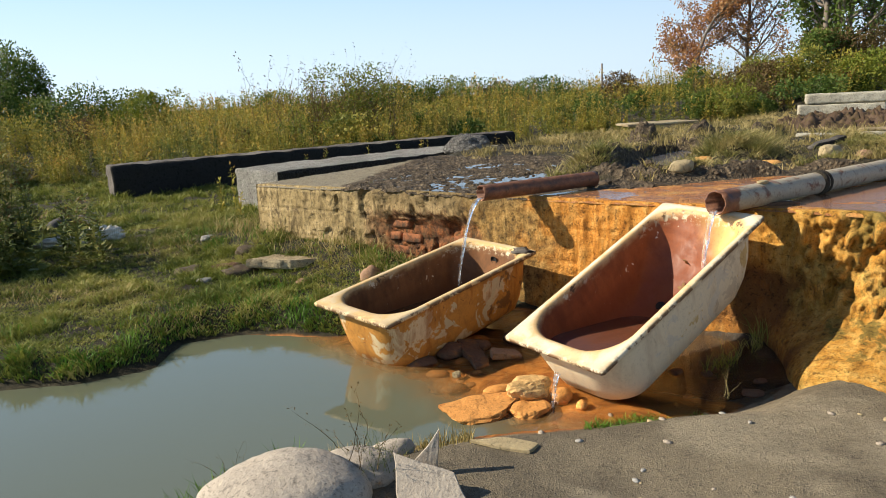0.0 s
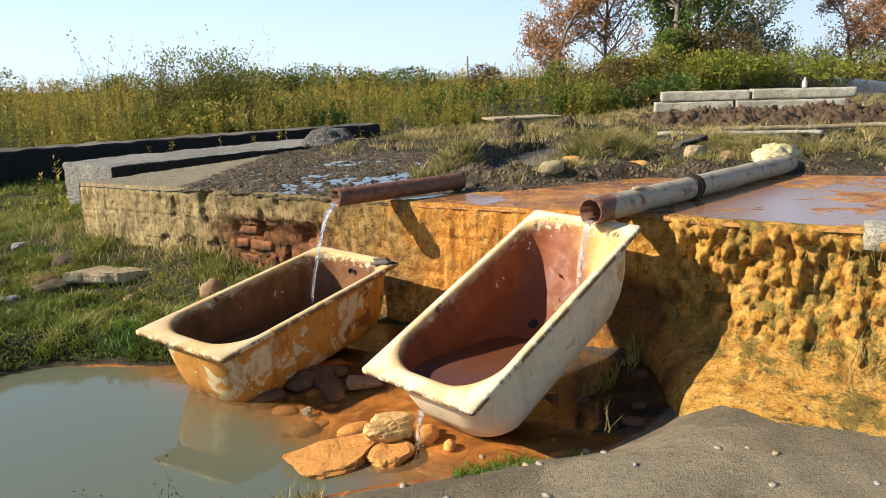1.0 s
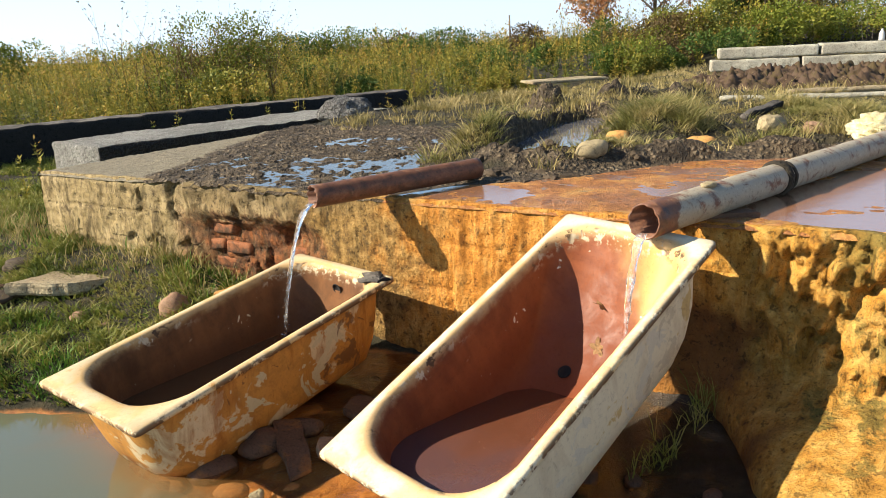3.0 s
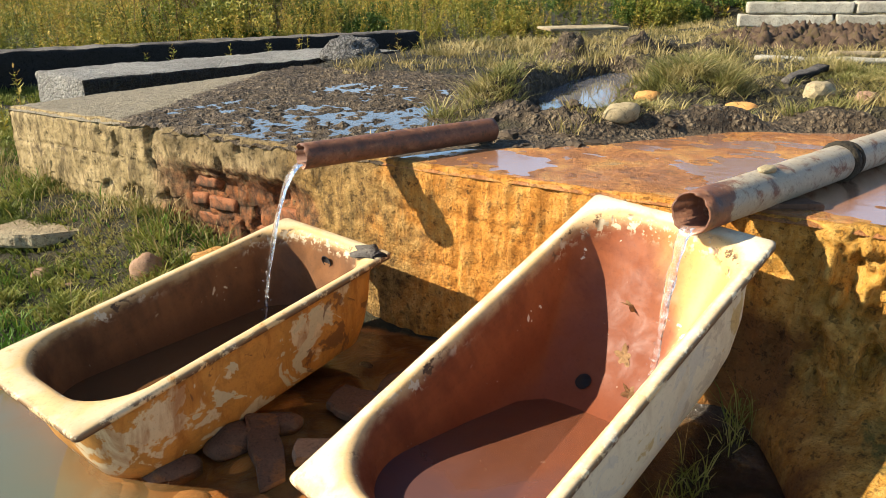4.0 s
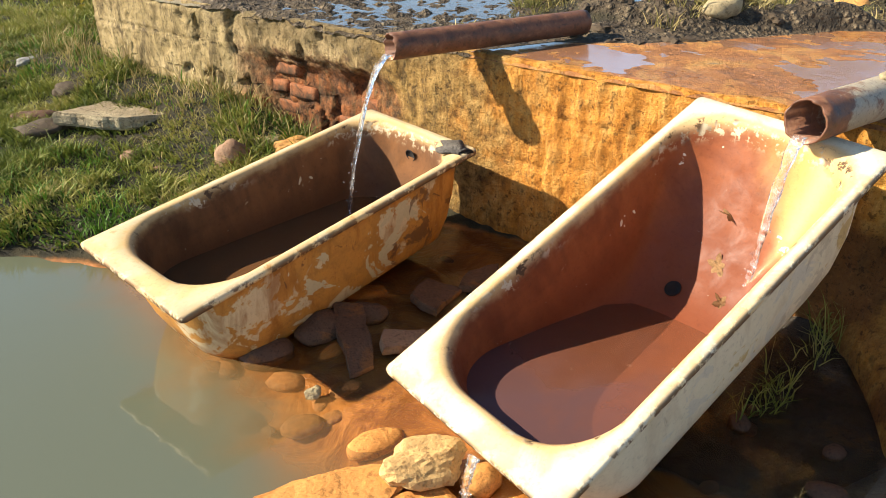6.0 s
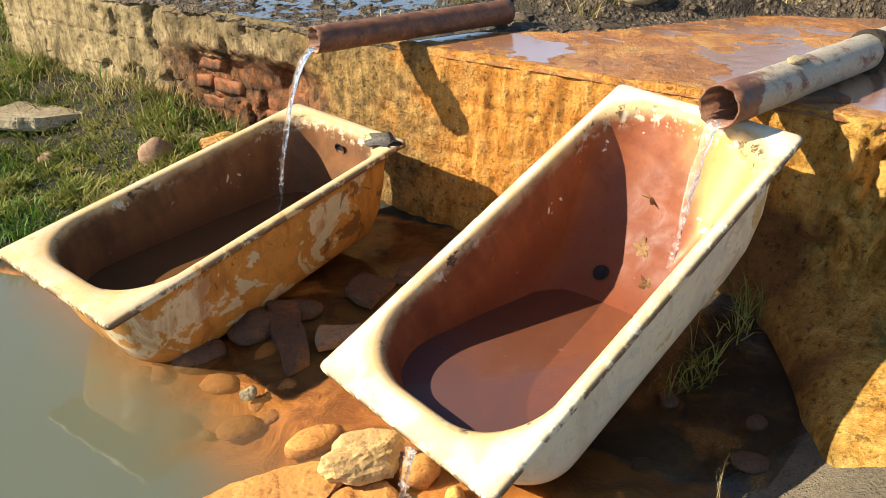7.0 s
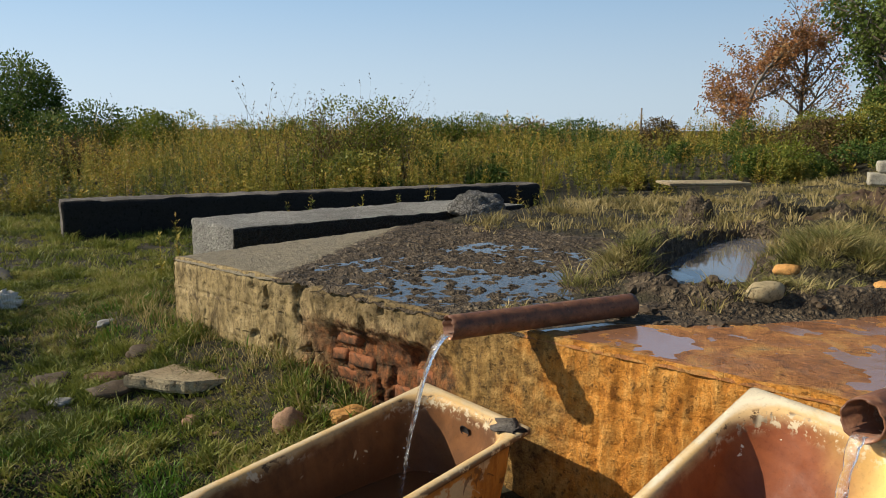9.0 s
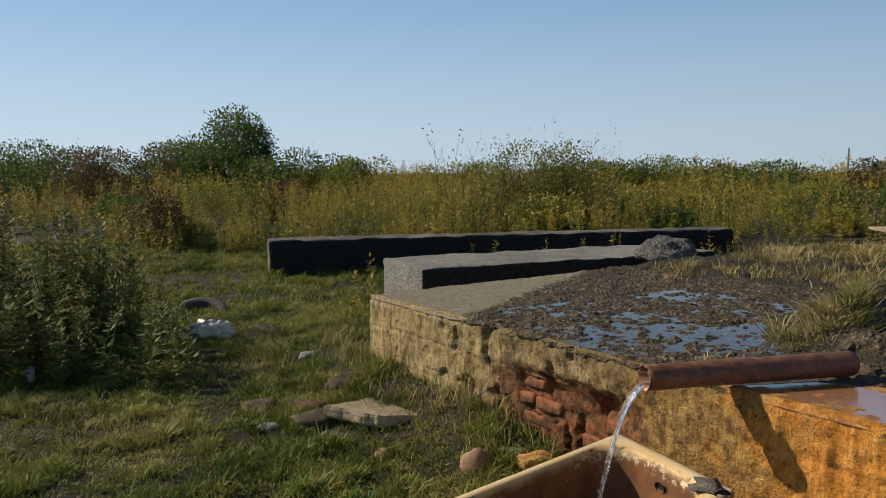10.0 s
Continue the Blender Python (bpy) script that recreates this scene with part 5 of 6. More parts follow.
# churned banks of mud and small pools beyond the pipe
def mud_bank(x, y, length, width, height, yaw, seed):
    """A long heap of churned clods, lumpy at two sizes."""
    us, vs = np.arange(-length / 2, length / 2, 0.032), np.arange(-width / 2, width / 2, 0.032)
    U, V = np.meshgrid(us, vs)
    shape = np.clip(1 - (2 * U / length) ** 4, 0, 1) * np.clip(1 - (2 * V / width) ** 2, 0, 1)
    lump = np.abs(fbm(U * 3, V * 3, seed)) * 1.6 + np.abs(fbm(U * 8, V * 8, seed + 3)) * 1.8 + fbm(U * 19, V * 19, seed + 5, 2) * 0.9
    Z = height * shape ** 0.6 * (0.45 + lump) - 0.06
    ob = array_mesh("mud_ridge", np.stack([U, V, Z], -1).reshape(-1, 3), grid_faces(len(us), len(vs)), M_MUD_BROWN, True)
    ob.matrix_basis = pose(x, y, 0.82, 0, 0, yaw)
    tagged(ob, "long ridge of brown churned mud clods", "mud", "mud ridges")


M_MUD_BROWN = rock_material("brown_clods", (0.050, 0.032, 0.020), (0.135, 0.085, 0.052), (0.085, 0.06, 0.025), 0.5)
for i, row in enumerate(((6.6, 12.6, 4.2, 1.3, 0.26, 6), (10.2, 13.3, 4.2, 1.4, 0.28, 4), (4.3, 11.4, 1.5, 0.8, 0.22, 40), (7.8, 14.6, 5.0, 1.2, 0.24, 2))):
    mud_bank(*row, 600 + 10 * i)
for i, (su, sv, w, d) in enumerate(SEEPS):
    bm = bmesh.new()
    bm.faces.new([bm.verts.new((w * 1.25 * math.cos(a), d * 1.25 * math.sin(a), 0)) for a in [k * math.pi / 16 for k in range(32)]])
    pool = finish("puddle", bm, M_HOT)
    mid = CORNER + ALONG * su + BACK * sv
    pool.matrix_basis = pose(mid.x, mid.y, SLAB_TOP - 0.012, 0, 0, -35.2)
    pool.visible_shadow = False
    tagged(pool, "small spring puddle reflecting the sky between tussocks", "water", kind="structure")

# broken cap on the right end of the slab
cap = CORNER + ALONG * 7.15 + BACK * 0.12
rough_box("concrete_slab", pose(cap.x, cap.y, 0.82, 0, 0, -35.2), (2.1, 0.34, 0.12), M_KERB, "cracked grey concrete coping on the slab edge", "slab", 40, 0.02, 37)

M_DEAD_LEAF = rock_material("dead_leaf", (0.20, 0.10, 0.04), (0.42, 0.26, 0.12), (0.10, 0.05, 0.02), 0.55)
for i, (lx, ly, lz, s, yaw) in enumerate(((1.111, -0.004, -0.331, 0.035, 20), (1.013, -0.084, -0.381, 0.03, 70), (1.25, 0.04, -0.228, 0.035, 130))):
    bm = bmesh.new()
    mid = bm.verts.new((0, 0, 0.004))
    rim_pts = [bm.verts.new((s * math.cos(a) * (1 + 0.4 * math.cos(5 * a)), s * 0.8 * math.sin(a) * (1 + 0.4 * math.cos(5 * a)), 0.006 * math.sin(2 * a))) for a in [k * math.pi / 10 for k in range(20)]]
    for k in range(20):
        bm.faces.new((mid, rim_pts[k - 1], rim_pts[k]))
    leaf_ob = finish("fallen_leaf", bm, M_DEAD_LEAF)
    leaf_ob.matrix_basis = TUB_RED @ pose(lx, ly, lz, 0, -40, yaw)
    tagged(leaf_ob, "small dead brown leaf stuck in a bathtub", "leaf", "leaves in the tub")

# far concrete
for a, b, z0, z1, seed in (((7.5, 18.2), (9.35, 17.62), 1.02, 1.24, 31), ((9.4, 17.6), (11.5, 16.94), 1.03, 1.25, 32), ((7.35, 18.22), (9.0, 17.7), 0.76, 1.0, 33), ((9.05, 17.68), (11.3, 16.98), 0.76, 1.01, 38)):
    beam_between(a, b, 0.5, z0, z1, M_KERB, "pale concrete kerb slab stacked at the field's edge", seed, 60, 0.012)
rough_box("plank", pose(5.0, 9.75, 0.93, 0, 0, -20), (1.9, 0.13, 0.05), M_KERB, "weathered grey plank on muddy ground", "plank", 30, 0.012, 34, 0.01)
rough_box("plank", pose(6.1, 10.0, 0.95, 0, 0, -9), (2.4, 0.15, 0.06), M_FLAG, "weathered tan plank on muddy ground", "plank", 30, 0.012, 35, 0.01)
rough_box("plank", pose(3.75, 8.35, 0.97, 4, -8, 35), (0.55, 0.10, 0.05), M_BEAM_DARK, "dark broken plank by the spring", "plank", 20, 0.02, 36, 0.01)
plate(4.2, 18.8, 0.74, [(-0.9, -0.4), (0.9, -0.5), (1.0, 0.4), (-0.7, 0.5)], 0.06, M_FLAG, "pale bare concrete patch in dry grass", 20, 0, 0, "concrete_patch", "slab", 16)


def lathe(name, m, profile, mat, label, category):
    """A turned hollow thing from (radius, height) steps."""
    ob = thing(name, m, label, category)
    bm = bmesh.new()
    loops = [[bm.verts.new((r * math.cos(math.tau * i / 20), r * math.sin(math.tau * i / 20), h)) for i in range(20)] for r, h in profile]
    for a, b in zip(loops, loops[1:]):
        for i in range(20):
            bm.faces.new((a[i - 1], a[i], b[i], b[i - 1]))
    bm.faces.new(loops[0][::-1])
    part("body", bm, mat, ob)
    return ob


M_PLASTIC = rock_material("dirty_white_plastic", (0.55, 0.54, 0.52), (0.70, 0.70, 0.70), (0.35, 0.32, 0.27), 0.6)
lathe("plastic_cup", pose(-4.62, 6.92, height_at(-4.62, 6.92) + 0.02, 8, -6, 0), [(0.030, 0.0), (0.040, 0.11), (0.043, 0.115), (0.038, 0.112), (0.028, 0.006)], M_PLASTIC, "dirty white plastic cup standing in weeds", "cup")
lathe("plastic_bottle", pose(10.55, 17.45, 1.255, 0, 0, 0), [(0.05, 0.0), (0.055, 0.02), (0.055, 0.13), (0.03, 0.19), (0.018, 0.21), (0.018, 0.235)], M_PLASTIC, "small pale plastic bottle on a kerb slab", "bottle")
for i, (cx, cy, w, h) in enumerate(((-2.48, 6.91, 0.30, 0.13), (-2.05, 7.30, 0.26, 0.12), (-1.95, 6.75, 0.34, 0.13), (-2.66, 7.91, 0.22, 0.08))):
    stone(cx, cy, height_at(cx, cy) - 0.04, (w, w * 0.7, h), M_MUD if i < 3 else M_ROCK_GREY, "dark clod of earth in the turf" if i < 3 else "grey flat stone in the turf", 25 * i, 0, 700 + i, 0.5, 0.4, "earth_clod" if i < 3 else "stone", "clod" if i < 3 else "stone")


# ---- plants ----
RNG = np.random.default_rng(7)
M_TURF = leaf_material("short_grass", (0.050, 0.069, 0.013), (0.138, 0.169, 0.027), (0.263, 0.269, 0.056), (0.425, 0.362, 0.138), spots=2.2)
M_LUSH = leaf_material("lush_grass", (0.055, 0.121, 0.013), (0.099, 0.209, 0.022), (0.176, 0.275, 0.039), spots=2.5)
M_STRAW = leaf_material("dry_grass", (0.098, 0.098, 0.028), (0.224, 0.182, 0.063), (0.392, 0.308, 0.126), (0.560, 0.448, 0.224), spots=2.0)
M_TUSSOCK = leaf_material("tussock_grass", (0.074, 0.074, 0.022), (0.176, 0.176, 0.047), (0.324, 0.270, 0.101), (0.513, 0.419, 0.203), spots=2.6)
M_WEED = leaf_material("weed_leaves", (0.054, 0.078, 0.017), (0.132, 0.156, 0.029), (0.264, 0.252, 0.043), (0.408, 0.324, 0.054), (0.264, 0.144, 0.054), spots=0.7)
M_GOLD = leaf_material("goldenrod_plumes", (0.230, 0.115, 0.046), (0.437, 0.276, 0.057), (0.598, 0.425, 0.069), (0.322, 0.161, 0.063), spots=0.5)
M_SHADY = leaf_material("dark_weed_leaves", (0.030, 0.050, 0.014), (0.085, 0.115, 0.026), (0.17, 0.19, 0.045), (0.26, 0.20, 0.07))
M_BUSH = leaf_material("bush_leaves", (0.030, 0.060, 0.010), (0.065, 0.115, 0.02), (0.12, 0.17, 0.03), (0.18, 0.20, 0.045))
M_BUSH_GOLD = leaf_material("yellowing_bush_leaves", (0.08, 0.12, 0.015), (0.18, 0.21, 0.026), (0.30, 0.27, 0.04))
M_BUSH_BROWN = leaf_material("browning_bush_leaves", (0.06, 0.05, 0.018), (0.13, 0.085, 0.03), (0.17, 0.12, 0.05))
M_AUTUMN = leaf_material("autumn_leaves", (0.22, 0.095, 0.04), (0.34, 0.15, 0.055), (0.42, 0.22, 0.09), (0.30, 0.21, 0.09))
M_TREE = leaf_material("tree_leaves", (0.04, 0.075, 0.015), (0.09, 0.14, 0.025), (0.16, 0.19, 0.04))
M_TREE_PALE = leaf_material("pale_tree_leaves", (0.06, 0.085, 0.045), (0.11, 0.13, 0.07), (0.17, 0.18, 0.10))
_b = Nodes("bark")
M_BARK = _b.done(_b.mix(_b.noise(18, 5, 0.6, 0.3, _b.scaled(3, 3, 0.6)), (0.09, 0.07, 0.05), (0.24, 0.20, 0.16)), 0.9, _b.bump(_b.noise(30, 4), 0.01))


def blades(name, x, y, z, height, width, mat, label, lean=0.45, tuft=0, radius=0.03):
    """Bent grass blades, three triangles each; tuft: so many fan out from each place."""
    fan = None
    if tuft:
        big = RNG.uniform(0.55, 1.5, len(x))
        x, y, z, big = (np.repeat(q, tuft) for q in (x, y, z, big))
        fan = RNG.uniform(0, 2 * np.pi, len(x))
        away_r = radius * big * np.sqrt(RNG.uniform(0, 1, len(x)))
        x, y, height = x + away_r * np.cos(fan), y + away_r * np.sin(fan), height * big
    n = len(x)
    h = height * RNG.uniform(0.5, 1.25, n) * (0.55 + 1.1 * clumped(x, y, 5.0, 90, -0.15, 0.2))
    a, b = RNG.uniform(0, 2 * np.pi, n), RNG.uniform(0, 2 * np.pi, n) if fan is None else fan + RNG.normal(0, 0.5, n)
    bend = lean * RNG.uniform(0.2, 1.6, n) * h
    side = np.stack([np.cos(a), np.sin(a), 0 * a], -1) * (width * RNG.uniform(0.6, 1.3, n))[:, None] / 2
    away = np.stack([np.cos(b), np.sin(b), 0 * b], -1)
    base = np.stack([x, y, z - 0.01], -1)
    mid = base + away * (bend * 0.35)[:, None] + np.stack([0 * h, 0 * h, h * 0.6], -1)
    tip = base + away * bend[:, None] + np.stack([0 * h, 0 * h, h], -1)
    verts = np.stack([base - side, base + side, mid - side * 0.8, mid + side * 0.8, tip], 1).reshape(-1, 3)
    i = np.arange(n)[:, None] * 5
    faces = np.concatenate([i + np.array([0, 1, 3]), i + np.array([0, 3, 2]), i + np.array([2, 3, 4])], 0)
    ob = array_mesh(name, verts, faces, mat)
    tagged(ob, label, "grass", kind="stuff")
    return ob


def scatter(n, x0, x1, y0, y1, keep):
    x, y = RNG.uniform(x0, x1, n), RNG.uniform(y0, y1, n)
    k = RNG.uniform(0, 1, n) < keep(x, y)
    return x[k], y[k]


def clumped(x, y, s, seed, low=-0.12, high=0.15):
    return smooth(fbm(x * s, y * s, seed, 3), low, high)


def off_slab(x, y):
    u, v = slab_uv(x, y)
    return ((u < 0) | (v < -0.02)).astype(float)


def dry_land(x, y, margin=0.06):
    return (inside_distance(x, y, POOL) < -margin).astype(float)


def on_left(x, y):
    return off_slab(x, y) * dry_land(x, y) * smooth(x - 0.4 * (y - 5), -0.2, -0.7)


def shore(x, y, w):
    return np.exp(-(np.maximum(0, -inside_distance(x, y, POOL) - 0.05) / w) ** 2)


x, y = scatter(42000, -7.5, 0.4, 4.4, 10.5, lambda x, y: on_left(x, y) * (0.28 + 0.72 * clumped(x, y, 2.6, 91, -0.12, 0.12)))
blades("grass", x, y, ground_height(x, y), 0.040, 0.009, M_TURF, "short worn green turf on the pool bank", 1.0, 13, 0.035)
x, y = scatter(20000, -14, -1.5, 9.5, 17, lambda x, y: on_left(x, y) * (0.25 + 0.75 * clumped(x, y, 1.2, 92)))
blades("grass", x, y, ground_height(x, y), 0.06, 0.013, M_TURF, "short green turf in front of the weeds", 0.8, 12, 0.06)
x, y = scatter(90000, -7, 0.3, 4.4, 6.7, lambda x, y: on_left(x, y) * (0.8 * shore(x, y, 0.2) + 0.3 * shore(x, y, 0.8) * clumped(x, y, 2.5, 93, 0.0, 0.2)))
blades("grass", x, y, ground_height(x, y), 0.06, 0.008, M_LUSH, "bright green grass along the waterline", 0.9)
x, y = scatter(60000, -7, 0.4, 4.8, 10, lambda x, y: on_left(x, y) * clumped(x, y, 1.6, 94, 0.0, 0.2) * 0.8)
blades("grass", x, y, ground_height(x, y), 0.065, 0.007, M_STRAW, "matted dry grass among the turf", 1.0)
x, y = scatter(30000, -3.0, 0.6, 5.6, 9.5, lambda x, y: on_left(x, y) * np.exp(-((np.minimum(0, slab_uv(x, y)[1]) + 0.12) / 0.22) ** 2) * (slab_uv(x, y)[0] > -0.6) * (0.15 + 0.85 * clumped(x, y, 3, 95)) * smooth(slab_uv(x, y)[0], 3.0, 1.6))
blades("grass", x, y, ground_height(x, y), 0.14, 0.006, M_STRAW, "long dry grass against the retaining wall", 0.7)
x, y = scatter(12000, -3.0, 0.4, 5.6, 9.5, lambda x, y: on_left(x, y) * np.exp(-((np.minimum(0, slab_uv(x, y)[1]) + 0.3) / 0.3) ** 2) * clumped(x, y, 3, 96))
blades("grass", x, y, ground_height(x, y), 0.08, 0.010, M_LUSH, "green weeds against the retaining wall", 0.6)
x, y = scatter(3000, -1.25, -0.6, 2.6, 3.4, lambda x, y: dry_land(x, y, 0.0) * shore(x, y, 0.1))
blades("grass", x, y, ground_height(x, y), 0.09, 0.007, M_LUSH, "tuft of green grass beside the boulder")
x, y = scatter(2500, -0.5, 0.15, 3.2, 3.75, lambda x, y: dry_land(x, y, 0.0) * shore(x, y, 0.12))
blades("grass", x, y, ground_height(x, y), 0.06, 0.005, M_STRAW, "sparse grass on the bank edge")


def upper_turf(x, y):
    u, v = slab_uv(x, y)
    oc, hp = inside_distance(u, v, OCHRE_EDGE), np.maximum(np.maximum(inside_distance(u, v, HOT_POOL), inside_distance(u, v, FAR_POOL)), seep_distance(u, v))
    mud = smooth(u, 2.95, 2.65) * smooth(v, 3.2, 2.4)
    return (u > 0) * (u < SLAB_LENGTH) * (v > 0) * (v < SLAB_DEPTH) * (1 - mud) * smooth(-oc, 0.12, 0.3) * smooth(-hp, 0.02, 0.08)


def upper_z(x, y):
    return upper_height(*slab_uv(x, y))


def tussocky(x, y):
    u, v = slab_uv(x, y)
    return np.clip(mounds(u, v, TUSSOCKS) * 11, 0, 1) * (1 - np.clip(mounds(u, v, MUD_HEAPS) * 10, 0, 1))


x, y = scatter(46000, 0, 8, 5, 11, lambda x, y: upper_turf(x, y) * tussocky(x, y) * (0.2 + 0.8 * clumped(x, y, 3.1, 97, -0.05, 0.12)))
blades("grass", x, y, upper_z(x, y), 0.068, 0.007, M_TUSSOCK, "dry olive tussock grass round the hot spring", 1.5, 15, 0.035)
x, y = scatter(20000, 0, 8, 5, 14, lambda x, y: upper_turf(x, y) * (1 - tussocky(x, y)) * clumped(x, y, 1.7, 98, 0.0, 0.18) * 0.8)
blades("grass", x, y, upper_z(x, y), 0.055, 0.007, M_STRAW, "sparse dry grass round the hot spring", 0.9, 12, 0.04)
x, y = scatter(24000, -2, 20, 8.5, 24, lambda x, y: off_slab(x, y) * 0 + ((slab_uv(x, y)[0] > 0.3) & (slab_uv(x, y)[1] > 2.7)) * (0.25 + 0.95 * clumped(x, y, 1.1, 99, -0.02, 0.16)) * smooth(slab_uv(x, y)[1], 2.7, 3.3) * (seep_distance(*slab_uv(x, y)) < 0) * (inside_distance(*slab_uv(x, y), FAR_POOL) < 0) * (inside_distance(*slab_uv(x, y), HOT_POOL) < 0))
blades("grass", x, y, np.maximum(ground_height(x, y), np.where(slab_uv(x, y)[1] < SLAB_DEPTH, upper_z(x, y), 0)), 0.075, 0.011, M_STRAW, "pale dry grass behind the slab", 0.7, 11, 0.07)
x, y = scatter(26000, 1.5, 5.5, 3.0, 6.0, lambda x, y: ((slab_uv(x, y)[0] > 5.5) & (slab_uv(x, y)[1] > -0.75) & (slab_uv(x, y)[1] < -0.02)) * clumped(x, y, 3, 100, 0.02, 0.2))
uu, vv = slab_uv(x, y)
blades("grass", x, y, np.clip(0.75 + vv * 1.1, 0.12, 0.85), 0.09, 0.005, M_STRAW, "dry grass hanging on the eroded wall", 1.2)


def leaves_mesh(name, centre, along, across, mat):
    """Diamond leaves, two triangles each, from arrays of places and vectors."""
    verts = np.stack([centre, centre + along * 0.5 + across, centre + along, centre + along * 0.5 - across], 1).reshape(-1, 3)
    i = np.arange(len(centre))[:, None] * 4
    return array_mesh(name, verts, np.concatenate([i + np.array([0, 1, 2]), i + np.array([0, 2, 3])], 0), mat)


def weeds(x, y, z, height, leaf, per, plume, mat, plume_mat, label):
    """Upright leafy stalks; the plumes of their tops are a mesh of their own."""
    n = len(x)
    h = height * RNG.uniform(0.6, 1.2, n)
    lean = RNG.normal(0, 0.10, (n, 2)) * h[:, None]
    f = RNG.uniform(0.10, 1.0, (n, per))
    a = RNG.uniform(0, 2 * np.pi, (n, per))
    s = leaf * RNG.uniform(0.6, 1.3, (n, per)) * (1.15 - 0.55 * f)
    c = np.stack([x[:, None] + lean[:, :1] * f * f, y[:, None] + lean[:, 1:] * f * f, z[:, None] + h[:, None] * f], -1)
    up = RNG.uniform(-0.3, 0.9, (n, per))
    al = np.stack([np.cos(a), np.sin(a), up], -1) * s[..., None]
    ac = np.stack([-np.sin(a), np.cos(a), RNG.uniform(-0.5, 0.5, (n, per))], -1) * (s * 0.17)[..., None]
    C, A, B = c.reshape(-1, 3), al.reshape(-1, 3), ac.reshape(-1, 3)
    base = np.stack([x, y, z - 0.03], -1)
    top = np.stack([lean[:, 0], lean[:, 1], h + 0.03], -1)
    w = np.stack([np.full(n, 1.0), 0 * x, 0 * x], -1) * (leaf * 0.06)
    ob = leaves_mesh("weeds", np.concatenate([C, base]), np.concatenate([A, top]), np.concatenate([B, w]), mat)
    tagged(ob, label, "weeds", kind="stuff")
    if plume:
        k = RNG.uniform(0, 1, n) < 0.75
        m, q = k.sum(), plume
        f = RNG.uniform(0.72, 1.06, (m, q))
        a = RNG.uniform(0, 2 * np.pi, (m, q))
        r = (1.1 - f) * h[k][:, None] * 0.28 * RNG.uniform(0.2, 1, (m, q))
        c = np.stack([x[k][:, None] + lean[k][:, :1] * f * f + r * np.cos(a), y[k][:, None] + lean[k][:, 1:] * f * f + r * np.sin(a), z[k][:, None] + h[k][:, None] * f], -1)
        s = leaf * 0.42 * RNG.uniform(0.5, 1.3, (m, q))
        al = np.stack([np.cos(a), np.sin(a), RNG.uniform(0.4, 1.4, (m, q))], -1) * s[..., None]
        ac = np.stack([-np.sin(a), np.cos(a), RNG.uniform(-0.6, 0.6, (m, q))], -1) * (s * 0.25)[..., None]
        ob = leaves_mesh("weed_plumes", c.reshape(-1, 3), al.reshape(-1, 3), ac.reshape(-1, 3), plume_mat)
        tagged(ob, "mustard and brown seed heads of goldenrod", "weeds", kind="stuff")


def field_edge(x):
    e = np.where(x < -6, 13.8 + (-6 - x) * 0.25, 13.6 + (x + 6) * 0.66)
    return np.where(x > 1.0, 19.6 + (x - 1.0) * 0.45, np.minimum(e, 19.6))


def in_field(x, y, near, far):
    d = y - field_edge(x)
    return smooth(d, 0, 0.5) * (np.hypot(x, y - 2) > near) * (np.hypot(x, y - 2) < far)


ground_z = lambda x, y: ground_height(x, y)
x, y = scatter(9000, -14, 10, 12, 25, lambda x, y: in_field(x, y, 8, 22) * (0.08 + 0.92 * clumped(x, y, 1.3, 101, -0.06, 0.14)))
weeds(x, y, ground_z(x, y), 0.55 + 0.85 * clumped(x, y, 1.0, 105, -0.18, 0.2), 0.085, 60, 16, M_WEED, M_GOLD, "dense field of goldenrod and tall weeds")
x, y = scatter(9000, -30, 26, 16, 36, lambda x, y: in_field(x, y, 22, 36) * (0.10 + 0.90 * clumped(x, y, 0.8, 102, -0.06, 0.14)))
weeds(x, y, ground_z(x, y), 0.75 + 0.9 * clumped(x, y, 0.5, 106, -0.2, 0.25), 0.14, 42, 12, M_WEED, M_GOLD, "dense field of goldenrod and tall weeds")
x, y = scatter(12000, -75, 75, 20, 85, lambda x, y: in_field(x, y, 36, 85) * (0.3 + 0.7 * clumped(x, y, 0.25, 103)))
weeds(x, y, ground_z(x, y), 0.8 + 1.1 * clumped(x, y, 0.3, 107, -0.2, 0.25), 0.28, 28, 12, M_WEED, M_GOLD, "far field of goldenrod and tall weeds")
# thicket on the left and single plants round the beams
x, y = scatter(2600, -8.6, -3.2, 6.0, 9.4, lambda x, y: np.exp(-(((x + 5.85) / 1.75) ** 2 + ((y - 7.6 + 0.1 * (x + 6.1)) / 1.0) ** 2) ** 2) * (0.15 + 0.85 * clumped(x, y, 2.2, 113, -0.08, 0.12)))
weeds(x, y, ground_z(x, y), 0.80 + 0.45 * smooth(-x, 4.6, 6.6) + 0.8 * fbm(x * 1.3, y * 1.3, 12), 0.095, 85, 12, M_SHADY, M_BUSH_BROWN, "dark leafy thicket of weeds on the bank")
x, y = scatter(900, -12, -6.5, 7, 13, lambda x, y: clumped(x, y, 0.7, 104, 0.0, 0.15) * (np.hypot(x + 6, y - 11.5) > 2.2))
weeds(x, y, ground_z(x, y), 1.25 + 0.6 * fbm(x, y, 14), 0.085, 60, 18, M_WEED, M_BUSH_BROWN, "tall brown-topped weeds beyond the thicket")
bx = np.concatenate([np.linspace(-2.7, 1.6, 26), np.array([-3.2, -3.05, -2.95])])
